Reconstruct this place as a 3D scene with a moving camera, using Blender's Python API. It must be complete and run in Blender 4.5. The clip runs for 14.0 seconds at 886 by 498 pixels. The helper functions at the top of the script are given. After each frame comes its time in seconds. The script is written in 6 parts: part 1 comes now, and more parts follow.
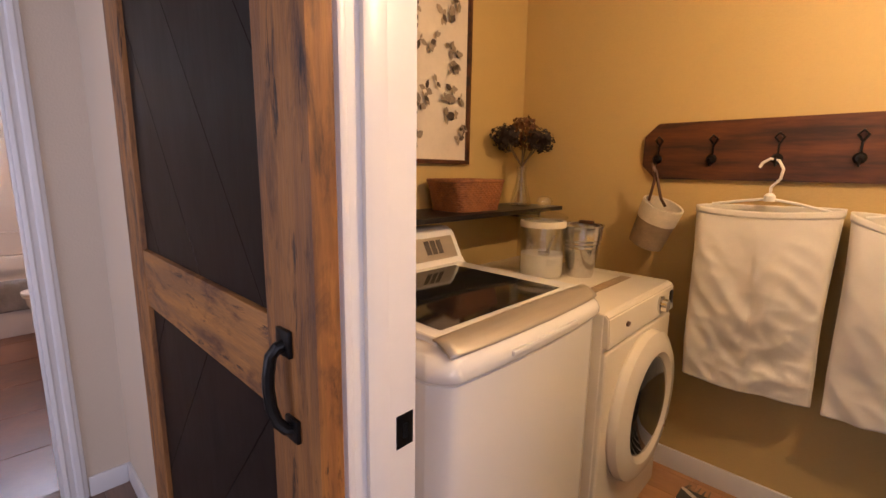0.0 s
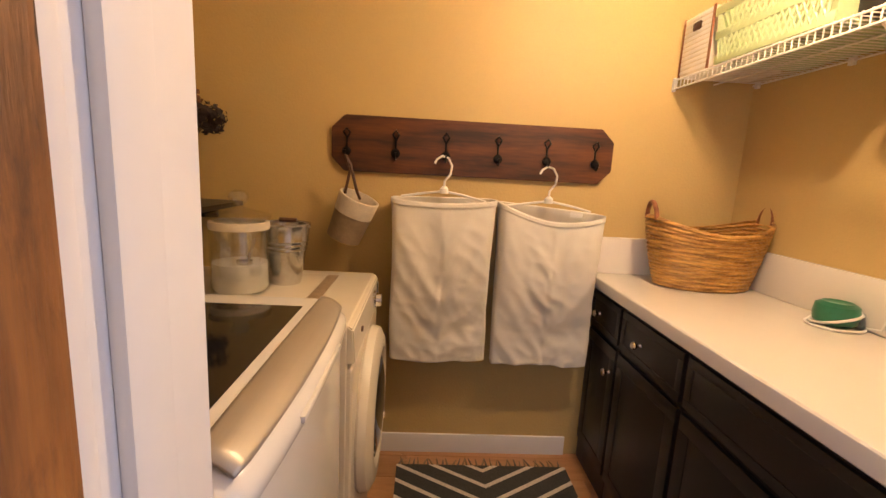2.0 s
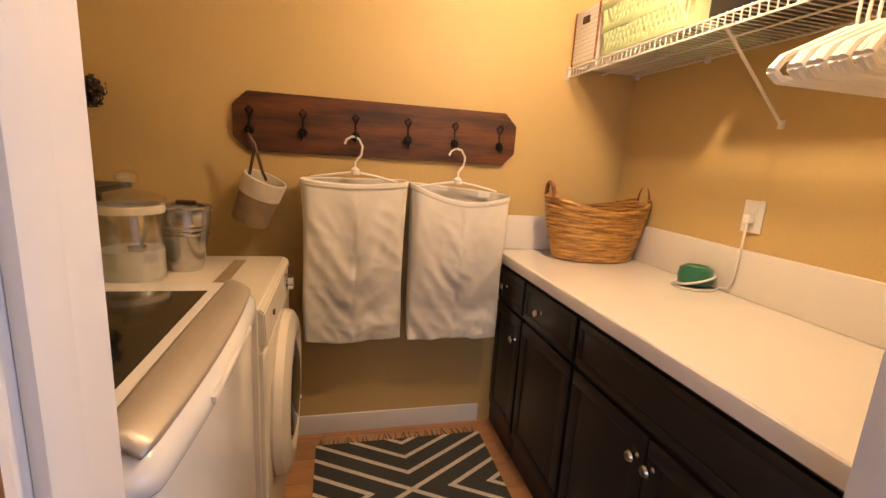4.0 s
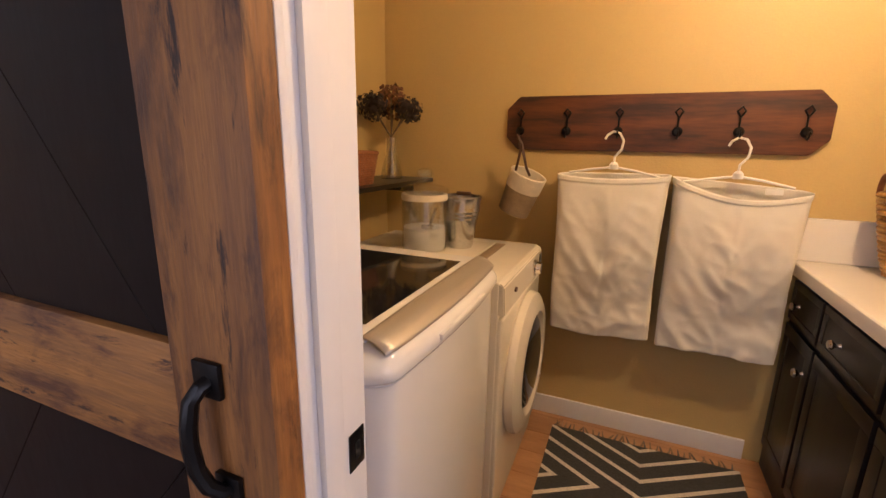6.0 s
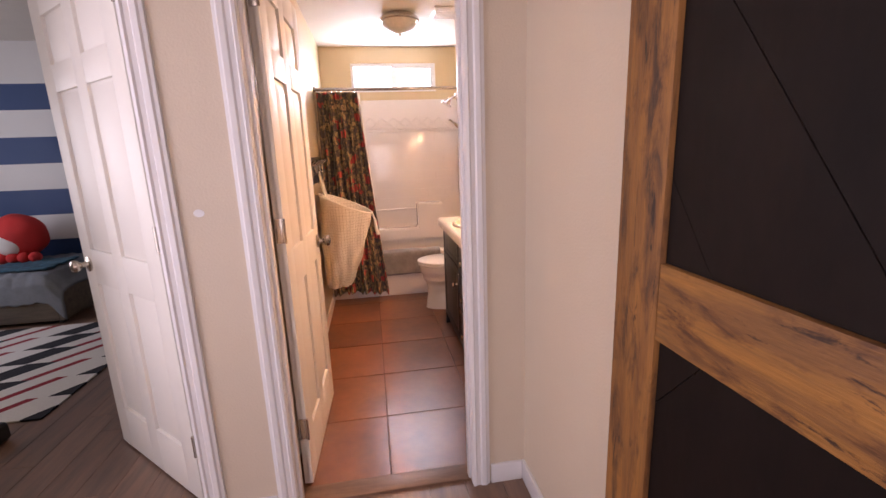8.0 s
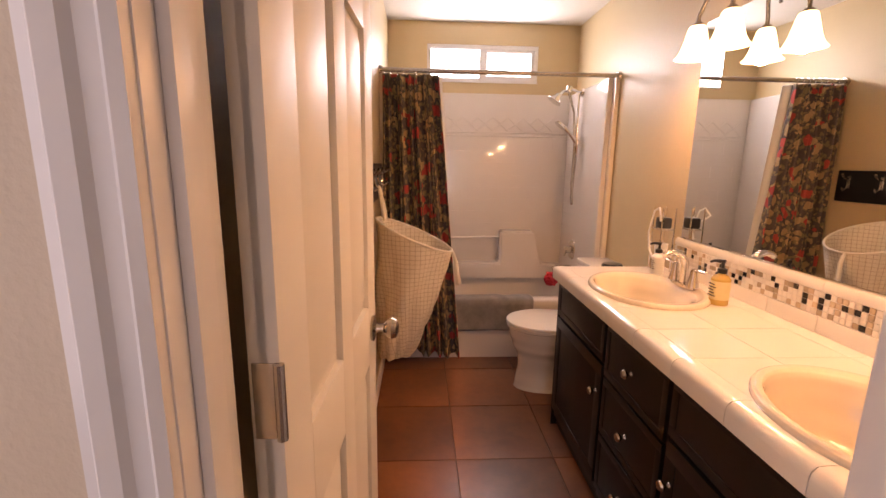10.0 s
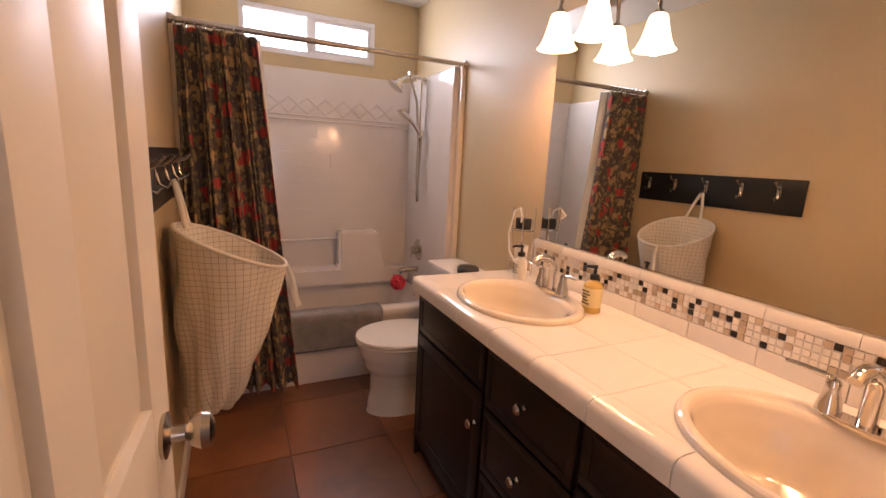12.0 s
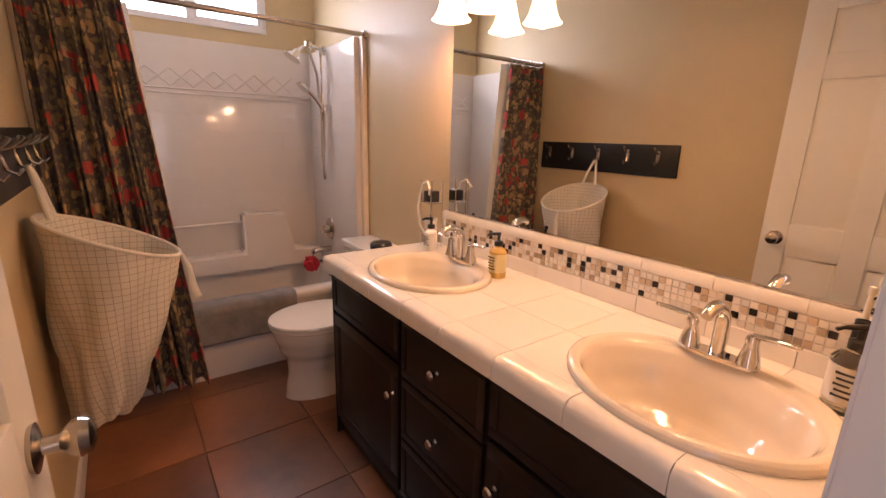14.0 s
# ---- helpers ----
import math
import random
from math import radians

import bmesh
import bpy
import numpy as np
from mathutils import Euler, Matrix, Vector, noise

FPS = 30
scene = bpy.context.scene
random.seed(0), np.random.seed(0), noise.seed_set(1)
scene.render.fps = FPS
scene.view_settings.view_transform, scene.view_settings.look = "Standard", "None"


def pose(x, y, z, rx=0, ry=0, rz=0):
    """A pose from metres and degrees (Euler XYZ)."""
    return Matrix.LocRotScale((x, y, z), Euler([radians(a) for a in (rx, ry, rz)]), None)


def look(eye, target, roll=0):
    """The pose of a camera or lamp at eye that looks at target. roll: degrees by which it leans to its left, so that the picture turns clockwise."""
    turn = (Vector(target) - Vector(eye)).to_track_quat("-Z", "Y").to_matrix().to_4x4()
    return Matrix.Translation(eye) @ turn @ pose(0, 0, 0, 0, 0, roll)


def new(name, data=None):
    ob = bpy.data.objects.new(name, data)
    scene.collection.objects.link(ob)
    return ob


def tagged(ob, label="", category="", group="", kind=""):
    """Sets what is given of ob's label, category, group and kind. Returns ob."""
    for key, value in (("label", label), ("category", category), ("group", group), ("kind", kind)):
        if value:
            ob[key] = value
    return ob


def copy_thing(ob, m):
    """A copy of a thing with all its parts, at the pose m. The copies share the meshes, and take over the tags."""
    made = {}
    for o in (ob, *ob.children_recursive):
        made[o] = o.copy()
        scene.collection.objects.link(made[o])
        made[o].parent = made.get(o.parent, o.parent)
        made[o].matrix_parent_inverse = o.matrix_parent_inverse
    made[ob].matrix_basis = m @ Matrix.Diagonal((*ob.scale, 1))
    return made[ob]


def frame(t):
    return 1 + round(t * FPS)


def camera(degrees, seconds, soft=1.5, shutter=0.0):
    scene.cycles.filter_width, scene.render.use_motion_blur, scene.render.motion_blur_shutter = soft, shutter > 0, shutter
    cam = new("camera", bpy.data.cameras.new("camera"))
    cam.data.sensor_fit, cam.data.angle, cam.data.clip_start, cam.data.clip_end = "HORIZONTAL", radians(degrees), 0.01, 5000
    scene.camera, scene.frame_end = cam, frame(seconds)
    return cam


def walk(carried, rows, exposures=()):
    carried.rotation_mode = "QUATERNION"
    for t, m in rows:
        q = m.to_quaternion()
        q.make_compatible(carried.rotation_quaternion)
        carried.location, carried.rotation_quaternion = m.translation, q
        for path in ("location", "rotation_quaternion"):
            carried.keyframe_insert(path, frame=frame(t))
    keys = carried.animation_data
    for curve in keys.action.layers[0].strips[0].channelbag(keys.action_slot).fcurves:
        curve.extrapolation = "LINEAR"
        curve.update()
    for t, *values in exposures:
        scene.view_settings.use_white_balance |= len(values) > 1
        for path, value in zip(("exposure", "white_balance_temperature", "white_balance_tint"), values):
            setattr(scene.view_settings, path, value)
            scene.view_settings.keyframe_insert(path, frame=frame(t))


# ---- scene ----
cam = camera(90.5, 14.0)
PATH = [
    (0, (0.619, 0.488, 1.338), (-0.737, 1.914, 0.984), 0.9),
    (0.5, (0.47, 0.594, 1.337), (-0.51, 2.303, 0.993), 2.1),
    (1, (0.38, 0.617, 1.337), (-0.312, 2.462, 0.995), 1.6),
    (1.5, (0.323, 0.638, 1.337), (-0.017, 2.578, 0.99), 2.5),
    (2, (0.285, 0.623, 1.333), (0.382, 2.59, 0.987), 3.1),
    (2.5, (0.266, 0.624, 1.32), (0.783, 2.525, 0.976), 4.1),
    (4.8, (0.369, 0.558, 1.337), (0.714, 2.478, 0.895), 1.5),
    (5, (0.399, 0.556, 1.338), (0.546, 2.5, 0.892), 1.7),
    (5.5, (0.447, 0.524, 1.336), (0.114, 2.442, 0.876), 2.1),
    (6, (0.438, 0.477, 1.335), (-0.314, 2.271, 0.869), 1.0),
    (6.5, (0.387, 0.426, 1.33), (-0.843, 1.933, 0.864), -1.1),
    (6.8, (0.356, 0.399, 1.336), (-1.099, 1.692, 0.878), -1.5),
    (7, (0.34, 0.378, 1.338), (-1.244, 1.515, 0.888), -1.4),
    (7.5, (0.236, 0.32, 1.329), (-1.615, 0.934, 0.886), -0.9),
    (7.6, (0.195, 0.309, 1.329), (-1.684, 0.825, 0.882), -0.8),
    (8, (0.002, 0.254, 1.339), (-1.927, 0.556, 0.902), -2.1),
    (8.4, (-0.21, 0.226, 1.345), (-2.148, 0.482, 0.919), -1.5),
    (8.5, (-0.27, 0.229, 1.345), (-2.211, 0.467, 0.925), -1.3),
    (9, (-0.601, 0.23, 1.331), (-2.559, 0.294, 0.931), -0.5),
    (9.2, (-0.74, 0.176, 1.323), (-2.699, 0.243, 0.928), 0.1),
    (11.3, (-1.552, 0.052, 1.359), (-3.5, 0.353, 1.018), 0.9),
    (11.5, (-1.569, 0.051, 1.353), (-3.487, 0.508, 1.015), 1.5),
    (12, (-1.587, 0.069, 1.331), (-3.354, 0.918, 0.935), 3.0),
    (12.5, (-1.581, 0.09, 1.326), (-3.074, 1.351, 0.9), 4.2),
    (13, (-1.568, 0.102, 1.335), (-2.852, 1.565, 0.876), 4.8),
    (13.5, (-1.566, 0.099, 1.332), (-2.827, 1.576, 0.853), 4.5),
    (14, (-1.556, 0.1, 1.329), (-3.118, 1.25, 0.839), 1.6),
]
EXPOSURES = [(0, 0.2, 5950, 26), (1.0, 0.2, 5850, 23), (6.0, 0.15, 5850, 24), (6.7, 0.55, 5400, 26), (7.5, 0.65, 6000, 34), (8.2, 0.45, 7200, 31), (9.2, 0.2, 8300, 33), (11.3, -0.32, 6900, 28), (14, -0.32, 6900, 29)]
walk(cam, [(t, look(eye, target, roll)) for t, eye, target, roll in PATH], EXPOSURES)

# ---- world and lights ----
world = bpy.data.worlds.new("sky")
scene.world = world
world.use_nodes = True
wn = world.node_tree
sky = wn.nodes.new("ShaderNodeTexSky")
sky.sky_type, sky.sun_disc, sky.sun_elevation, sky.sun_rotation = "NISHITA", False, radians(48), radians(250)
wn.nodes["Background"].inputs[1].default_value = 0.12
wn.links.new(sky.outputs[0], wn.nodes["Background"].inputs[0])


def lamp(kind, name, power, colour, m, size=0.1, size_y=None):
    data = bpy.data.lights.new(name, kind)
    data.energy, data.color = power, colour
    if kind == "AREA":
        data.shape, data.size, data.size_y = "RECTANGLE", size, size_y or size
    else:
        data.shadow_soft_size = size
    ob = new(name, data)
    ob.matrix_world = m
    return ob


LAUNDRY_W, VANITY_W = 48.0, 11.5
lamp("POINT", "laundry_bulb", LAUNDRY_W, (1.0, 0.69, 0.34), pose(1.04, 1.60, 2.14), 0.03)
for bx in (-2.97, -2.78, -2.0, -1.81):
    lamp("POINT", "vanity_bulb", VANITY_W, (1.0, 0.56, 0.27), pose(bx, 1.15, 1.765), 0.035)
# daylight in the bathroom window opening
lamp("AREA", "bath_window_light", 15.0, (0.82, 0.90, 1.0), pose(-4.71, 0.555, 2.08, 0, -90, 0), 0.26, 0.82)
# bedroom daylight: area light in an added window that stays out of view
lamp("AREA", "bedroom_window_light", 18.0, (0.88, 0.94, 1.0), pose(-3.2, -4.16, 1.45, -90, 0, 180), 1.5, 1.2)
# two area lights in unseen hall windows, added to brighten the hall
lamp("AREA", "hall_end_window_light", 23.0, (0.93, 0.92, 1.0), pose(2.95, -0.28, 1.35, 0, 90, 0), 1.7, 1.3)
lamp("AREA", "hall_window_light", 15.0, (0.93, 0.92, 1.0), pose(-0.62, -1.37, 1.35, -90, 0, 180), 1.5, 1.6)

# ---- materials ----


def mat(name, col, rough=0.5, metal=0.0, var=0.12, scale=6.0, fine=60.0, bump=0.15, alt=None, stretch=(1, 1, 1), spec=0.5, coat=0.0, rnd=0.0, lo=0.3, hi=0.7):
    """A surface with stains at one scale, grain at another, and relief."""
    m = bpy.data.materials.new(name)
    m.use_nodes = True
    nt = m.node_tree
    N, L = nt.nodes, nt.links
    b = N["Principled BSDF"]
    tc = N.new("ShaderNodeTexCoord")
    mp = N.new("ShaderNodeMapping")
    mp.inputs["Scale"].default_value = stretch
    L.new(tc.outputs["Object"], mp.inputs[0])
    src = mp.outputs[0]
    if rnd:
        info = N.new("ShaderNodeObjectInfo")
        add = N.new("ShaderNodeVectorMath")
        mul = N.new("ShaderNodeMath")
        mul.operation, mul.inputs[1].default_value = "MULTIPLY", 37.0
        L.new(info.outputs["Random"], mul.inputs[0])
        L.new(src, add.inputs[0])
        L.new(mul.outputs[0], add.inputs[1])
        src = add.outputs[0]
    big, small = N.new("ShaderNodeTexNoise"), N.new("ShaderNodeTexNoise")
    big.inputs["Scale"].default_value, big.inputs["Detail"].default_value = scale, 6
    big.inputs["Roughness"].default_value = 0.62
    small.inputs["Scale"].default_value, small.inputs["Detail"].default_value = fine, 3
    L.new(src, big.inputs[0]), L.new(src, small.inputs[0])
    ramp = N.new("ShaderNodeValToRGB")
    alt = alt or [c * (1 - 2 * var) for c in col]
    ramp.color_ramp.elements[0].position, ramp.color_ramp.elements[1].position = lo, hi
    ramp.color_ramp.elements[0].color, ramp.color_ramp.elements[1].color = (*alt, 1), (*col, 1)
    L.new(big.outputs[0], ramp.inputs[0])
    hs = N.new("ShaderNodeHueSaturation")
    rr = N.new("ShaderNodeMapRange")
    rr.inputs["To Min"].default_value, rr.inputs["To Max"].default_value = 1 - var, 1 + var
    L.new(small.outputs[0], rr.inputs[0])
    out = rr.outputs[0]
    if rnd:
        m2 = N.new("ShaderNodeMapRange")
        m2.inputs["To Min"].default_value, m2.inputs["To Max"].default_value = 1 - rnd, 1 + rnd
        L.new(info.outputs["Random"], m2.inputs[0])
        mm = N.new("ShaderNodeMath")
        mm.operation = "MULTIPLY"
        L.new(out, mm.inputs[0]), L.new(m2.outputs[0], mm.inputs[1])
        out = mm.outputs[0]
    L.new(out, hs.inputs["Value"])
    L.new(ramp.outputs[0], hs.inputs["Color"])
    L.new(hs.outputs[0], b.inputs["Base Color"])
    rv = N.new("ShaderNodeMapRange")
    rv.inputs["To Min"].default_value, rv.inputs["To Max"].default_value = max(0.02, rough * 0.8), min(1, rough * 1.2)
    L.new(big.outputs[0], rv.inputs[0])
    L.new(rv.outputs[0], b.inputs["Roughness"])
    b.inputs["Metallic"].default_value = metal
    b.inputs["Specular IOR Level"].default_value = spec
    b.inputs["Coat Weight"].default_value = coat
    if bump:
        bp = N.new("ShaderNodeBump")
        bp.inputs["Strength"].default_value, bp.inputs["Distance"].default_value = bump, 0.003
        L.new(small.outputs[0], bp.inputs["Height"])
        L.new(bp.outputs[0], b.inputs["Normal"])
    return m


def pattern(m, build):
    """Replaces the stain colour of m by the colour that build(nodes, links, coords) returns."""
    N, L = m.node_tree.nodes, m.node_tree.links
    tc = next(n for n in N if n.type == "TEX_COORD")
    hs = next(n for n in N if n.type == "HUE_SAT")
    L.new(build(N, L, tc.outputs["Object"]), hs.inputs["Color"])
    return m


def maths(N, L, op, a, b=None):
    n = N.new("ShaderNodeMath")
    n.operation = op
    for i, v in enumerate((a, b)):
        if v is None:
            continue
        if isinstance(v, (int, float)):
            n.inputs[i].default_value = v
        else:
            L.new(v, n.inputs[i])
    return n.outputs[0]


def mixed(N, L, f, a, b):
    n = N.new("ShaderNodeMix")
    n.data_type = "RGBA"
    L.new(f, n.inputs[0])
    for s, v in ((n.inputs[6], a), (n.inputs[7], b)):
        if isinstance(v, tuple):
            s.default_value = (*v, 1)
        else:
            L.new(v, s)
    return n.outputs[2]


def split(N, L, co):
    s = N.new("ShaderNodeSeparateXYZ")
    L.new(co, s.inputs[0])
    return s.outputs


WALL = mat("wall_paint", (0.54, 0.39, 0.145), 0.55, var=0.03, scale=2.0, fine=130.0, bump=0.35)
BATHWALL = mat("bath_wall_paint", (0.60, 0.465, 0.275), 0.45, var=0.03, scale=2.0, fine=110.0, bump=0.35)
HALLWALL = mat("hall_wall_paint", (0.65, 0.555, 0.435), 0.55, var=0.03, scale=2.0, fine=130.0, bump=0.3)
CEIL = mat("ceiling_paint", (0.74, 0.71, 0.65), 0.8, var=0.04, scale=3.0, fine=90.0, bump=0.5)
TRIM = mat("white_trim", (0.75, 0.74, 0.74), 0.32, var=0.015, scale=5.0, fine=40.0, bump=0.01)
DOORW = mat("white_door_paint", (0.75, 0.72, 0.66), 0.46, var=0.008, scale=3.0, fine=30.0, bump=0.0)
PLANK = mat("rustic_wood", (0.30, 0.128, 0.030), 0.6, var=0.3, scale=3.4, fine=30.0, bump=0.4, alt=(0.16, 0.066, 0.019), stretch=(9, 9, 0.8), rnd=0.06, lo=0.36, hi=0.60)
PLANKH = mat("rustic_wood_rail", (0.38, 0.168, 0.036), 0.6, var=0.3, scale=3.4, fine=30.0, bump=0.4, alt=(0.22, 0.098, 0.030), stretch=(0.8, 9, 9), lo=0.36, hi=0.60)
DARKPLANK = mat("charcoal_plank", (0.014, 0.0085, 0.0068), 0.5, var=0.35, scale=3.0, fine=14.0, bump=0.12, alt=(0.007, 0.0045, 0.004), stretch=(3, 3, 1), rnd=0.12, spec=0.14)
HOOKWOOD = mat("stained_board", (0.115, 0.033, 0.007), 0.5, var=0.3, scale=2.6, fine=18.0, bump=0.2, alt=(0.030, 0.009, 0.004), stretch=(0.9, 6, 8), lo=0.36, hi=0.62)
BLACK = mat("black_iron", (0.012, 0.011, 0.011), 0.35, 0.6, var=0.2, fine=120.0, bump=0.1)
ENAMEL = mat("white_enamel", (0.80, 0.79, 0.77), 0.18, var=0.01, scale=2.0, fine=20.0, bump=0.0, coat=0.3)
CREAM = mat("cream_enamel", (0.76, 0.70, 0.58), 0.22, var=0.02, scale=2.0, fine=20.0, bump=0.0, coat=0.2)
SILVER = mat("champagne_metal", (0.50, 0.45, 0.38), 0.42, 0.55, var=0.05, scale=2.0, fine=200.0, bump=0.03, stretch=(40, 1, 1))
GLASSD = mat("dark_glass", (0.012, 0.012, 0.013), 0.06, var=0.05, bump=0.0, spec=0.6)
CHROME = mat("chrome", (0.72, 0.70, 0.68), 0.08, 1.0, var=0.02, bump=0.0)
NICKEL = mat("brushed_nickel", (0.55, 0.50, 0.44), 0.24, 1.0, var=0.05, fine=150.0, bump=0.03)
GALV = mat("galvanised_steel", (0.62, 0.61, 0.58), 0.2, 0.95, var=0.15, scale=14.0, fine=80.0, bump=0.05)
CLOTH = mat("canvas", (0.74, 0.70, 0.62), 0.9, var=0.05, scale=5.0, fine=420.0, bump=0.4)
ROPE = mat("seagrass", (0.64, 0.36, 0.085), 0.42, var=0.3, scale=9.0, fine=40.0, bump=0.7, alt=(0.20, 0.085, 0.016), stretch=(1, 1, 9), lo=0.36, hi=0.62)
WICKER = mat("wicker", (0.34, 0.13, 0.045), 0.55, var=0.3, scale=30.0, fine=160.0, bump=0.6, alt=(0.16, 0.055, 0.02))
KNIT = mat("knit_cream", (0.74, 0.66, 0.52), 0.9, var=0.1, scale=20.0, fine=200.0, bump=0.6)
TAUPE = mat("knit_taupe", (0.30, 0.22, 0.13), 0.9, var=0.15, scale=20.0, fine=200.0, bump=0.6)
LEATHER = mat("brown_leather", (0.09, 0.035, 0.015), 0.5, var=0.2, fine=90.0)
CABINET = mat("espresso_cabinet", (0.0075, 0.0055, 0.0055), 0.36, var=0.2, scale=4.0, fine=50.0, bump=0.04, stretch=(6, 6, 1))
LAMINATE = mat("counter_laminate", (0.75, 0.71, 0.65), 0.25, var=0.012, scale=5.0, fine=160.0, bump=0.0)
TILEW = mat("white_counter_tile", (0.80, 0.76, 0.70), 0.10, var=0.015, scale=3.0, fine=14.0, bump=0.05, rnd=0.02, coat=0.3)
GROUT = mat("grout", (0.76, 0.71, 0.645), 0.6, var=0.05, fine=200.0)
DGROUT = mat("floor_grout", (0.17, 0.085, 0.05), 0.9, var=0.2, fine=150.0)
SLATE = mat("stone_floor_tile", (0.33, 0.125, 0.050), 0.3, var=0.10, scale=2.4, fine=22.0, bump=0.2, alt=(0.13, 0.062, 0.040), rnd=0.1, lo=0.28, hi=0.75)
OAKF = mat("laundry_plank_floor", (0.50, 0.27, 0.12), 0.38, var=0.12, scale=3.0, fine=26.0, bump=0.1, alt=(0.34, 0.17, 0.07), stretch=(1, 7, 7), rnd=0.12)
HALLF = mat("hall_plank_floor", (0.23, 0.135, 0.09), 0.34, var=0.16, scale=2.6, fine=24.0, bump=0.12, alt=(0.12, 0.078, 0.058), stretch=(1, 8, 8), rnd=0.14)
THRESH = mat("threshold_wood", (0.23, 0.13, 0.08), 0.4, var=0.2, scale=5.0, fine=30.0, alt=(0.13, 0.07, 0.04), stretch=(8, 1, 8))
PORC = mat("porcelain", (0.80, 0.77, 0.72), 0.1, var=0.01, bump=0.0, coat=0.5)
BISQUE = mat("bisque_porcelain", (0.74, 0.66, 0.55), 0.1, var=0.01, bump=0.0, coat=0.5)
ACRYLIC = mat("white_acrylic", (0.70, 0.645, 0.60), 0.09, var=0.02, scale=3.0, fine=10.0, bump=0.05)
TOWEL = mat("grey_terry", (0.27, 0.25, 0.24), 0.95, var=0.2, scale=12.0, fine=260.0, bump=0.9)
PLASTIC = mat("white_plastic", (0.78, 0.76, 0.72), 0.35, var=0.02, bump=0.0)
BLACKP = mat("black_plastic", (0.012, 0.012, 0.013), 0.3, var=0.1, bump=0.0)
GREENP = mat("green_plastic", (0.03, 0.19, 0.10), 0.3, var=0.15, bump=0.0)
LIME = mat("lime_plastic", (0.44, 0.52, 0.27), 0.4, var=0.05, bump=0.0)
RED = mat("red_plush", (0.62, 0.035, 0.035), 0.9, var=0.08, fine=200.0, bump=0.6)
REDP = mat("red_mesh", (0.60, 0.02, 0.04), 0.7, var=0.2, fine=120.0, bump=0.5)
WHITEPL = mat("white_plush", (0.78, 0.76, 0.74), 0.9, var=0.04, fine=200.0, bump=0.5)
MINT = mat("mint_cushion", (0.42, 0.56, 0.50), 0.9, var=0.08, fine=200.0, bump=0.4)
QUILT = mat("grey_quilt", (0.22, 0.25, 0.29), 0.9, var=0.14, scale=9.0, fine=120.0, bump=0.7)
THROW = mat("blue_throw", (0.05, 0.16, 0.25), 0.9, var=0.35, scale=24.0, fine=160.0, bump=0.8)
GREYW = mat("grey_wood", (0.17, 0.14, 0.11), 0.6, var=0.2, scale=4.0, fine=30.0, alt=(0.09, 0.075, 0.06), stretch=(7, 1, 7))
POWDER = mat("white_powder", (0.82, 0.80, 0.78), 0.9, var=0.03, fine=120.0, bump=0.3)
PETALD = mat("dried_petal_dark", (0.045, 0.030, 0.028), 0.8, var=0.4, scale=60.0, fine=200.0)
PETALB = mat("dried_petal_tan", (0.26, 0.11, 0.04), 0.8, var=0.4, scale=60.0, fine=200.0)
STEM = mat("dry_stem", (0.16, 0.11, 0.05), 0.7, var=0.2)
AMBER = mat("amber_soap", (0.62, 0.42, 0.13), 0.15, var=0.05, bump=0.0)
LABELW = mat("paper_label", (0.72, 0.62, 0.34), 0.6, var=0.05, bump=0.0)
INK = mat("dark_ink", (0.06, 0.05, 0.04), 0.6, var=0.05, bump=0.0)
STONEB = mat("mosaic_black", (0.025, 0.018, 0.015), 0.12, var=0.2, bump=0.0, rnd=0.3)
STONET = mat("mosaic_tan", (0.56, 0.44, 0.32), 0.2, var=0.1, bump=0.0, rnd=0.2)
STONEW = mat("mosaic_white", (0.78, 0.73, 0.66), 0.12, var=0.03, bump=0.0, rnd=0.05)
WIRE = mat("white_wire", (0.78, 0.74, 0.68), 0.35, var=0.02, bump=0.0)
NAVYW = mat("striped_wall_paint", (0.7, 0.7, 0.7), 0.6, var=0.03, fine=130.0, bump=0.3)


def stripes(N, L, co):
    z = split(N, L, co)[2]
    f = maths(N, L, "FRACT", maths(N, L, "DIVIDE", maths(N, L, "ADD", z, 5.0 - 2.09), 0.502))
    blue = maths(N, L, "MULTIPLY", maths(N, L, "GREATER_THAN", f, 0.5), maths(N, L, "LESS_THAN", z, 2.095))
    return mixed(N, L, blue, (0.70, 0.72, 0.74), (0.022, 0.065, 0.19))


pattern(NAVYW, stripes)
RUGL = mat("charcoal_weave", (0.1, 0.1, 0.1), 0.95, var=0.4, scale=40.0, fine=130.0, bump=1.0)


def chevrons(N, L, co):
    x, y, _ = split(N, L, co)
    u = maths(N, L, "ABSOLUTE", x)
    v = maths(N, L, "ABSOLUTE", maths(N, L, "PINGPONG", maths(N, L, "ADD", y, 8 * 0.40), 0.40))
    d = maths(N, L, "ABSOLUTE", maths(N, L, "SUBTRACT", v, maths(N, L, "MULTIPLY", u, 0.60)))
    near = maths(N, L, "PINGPONG", d, 0.05)
    return mixed(N, L, maths(N, L, "LESS_THAN", near, 0.0115), (0.045, 0.045, 0.043), (0.66, 0.60, 0.50))


pattern(RUGL, chevrons)
RUGB = mat("zigzag_weave", (0.5, 0.5, 0.5), 0.95, var=0.12, scale=40.0, fine=130.0, bump=0.9)


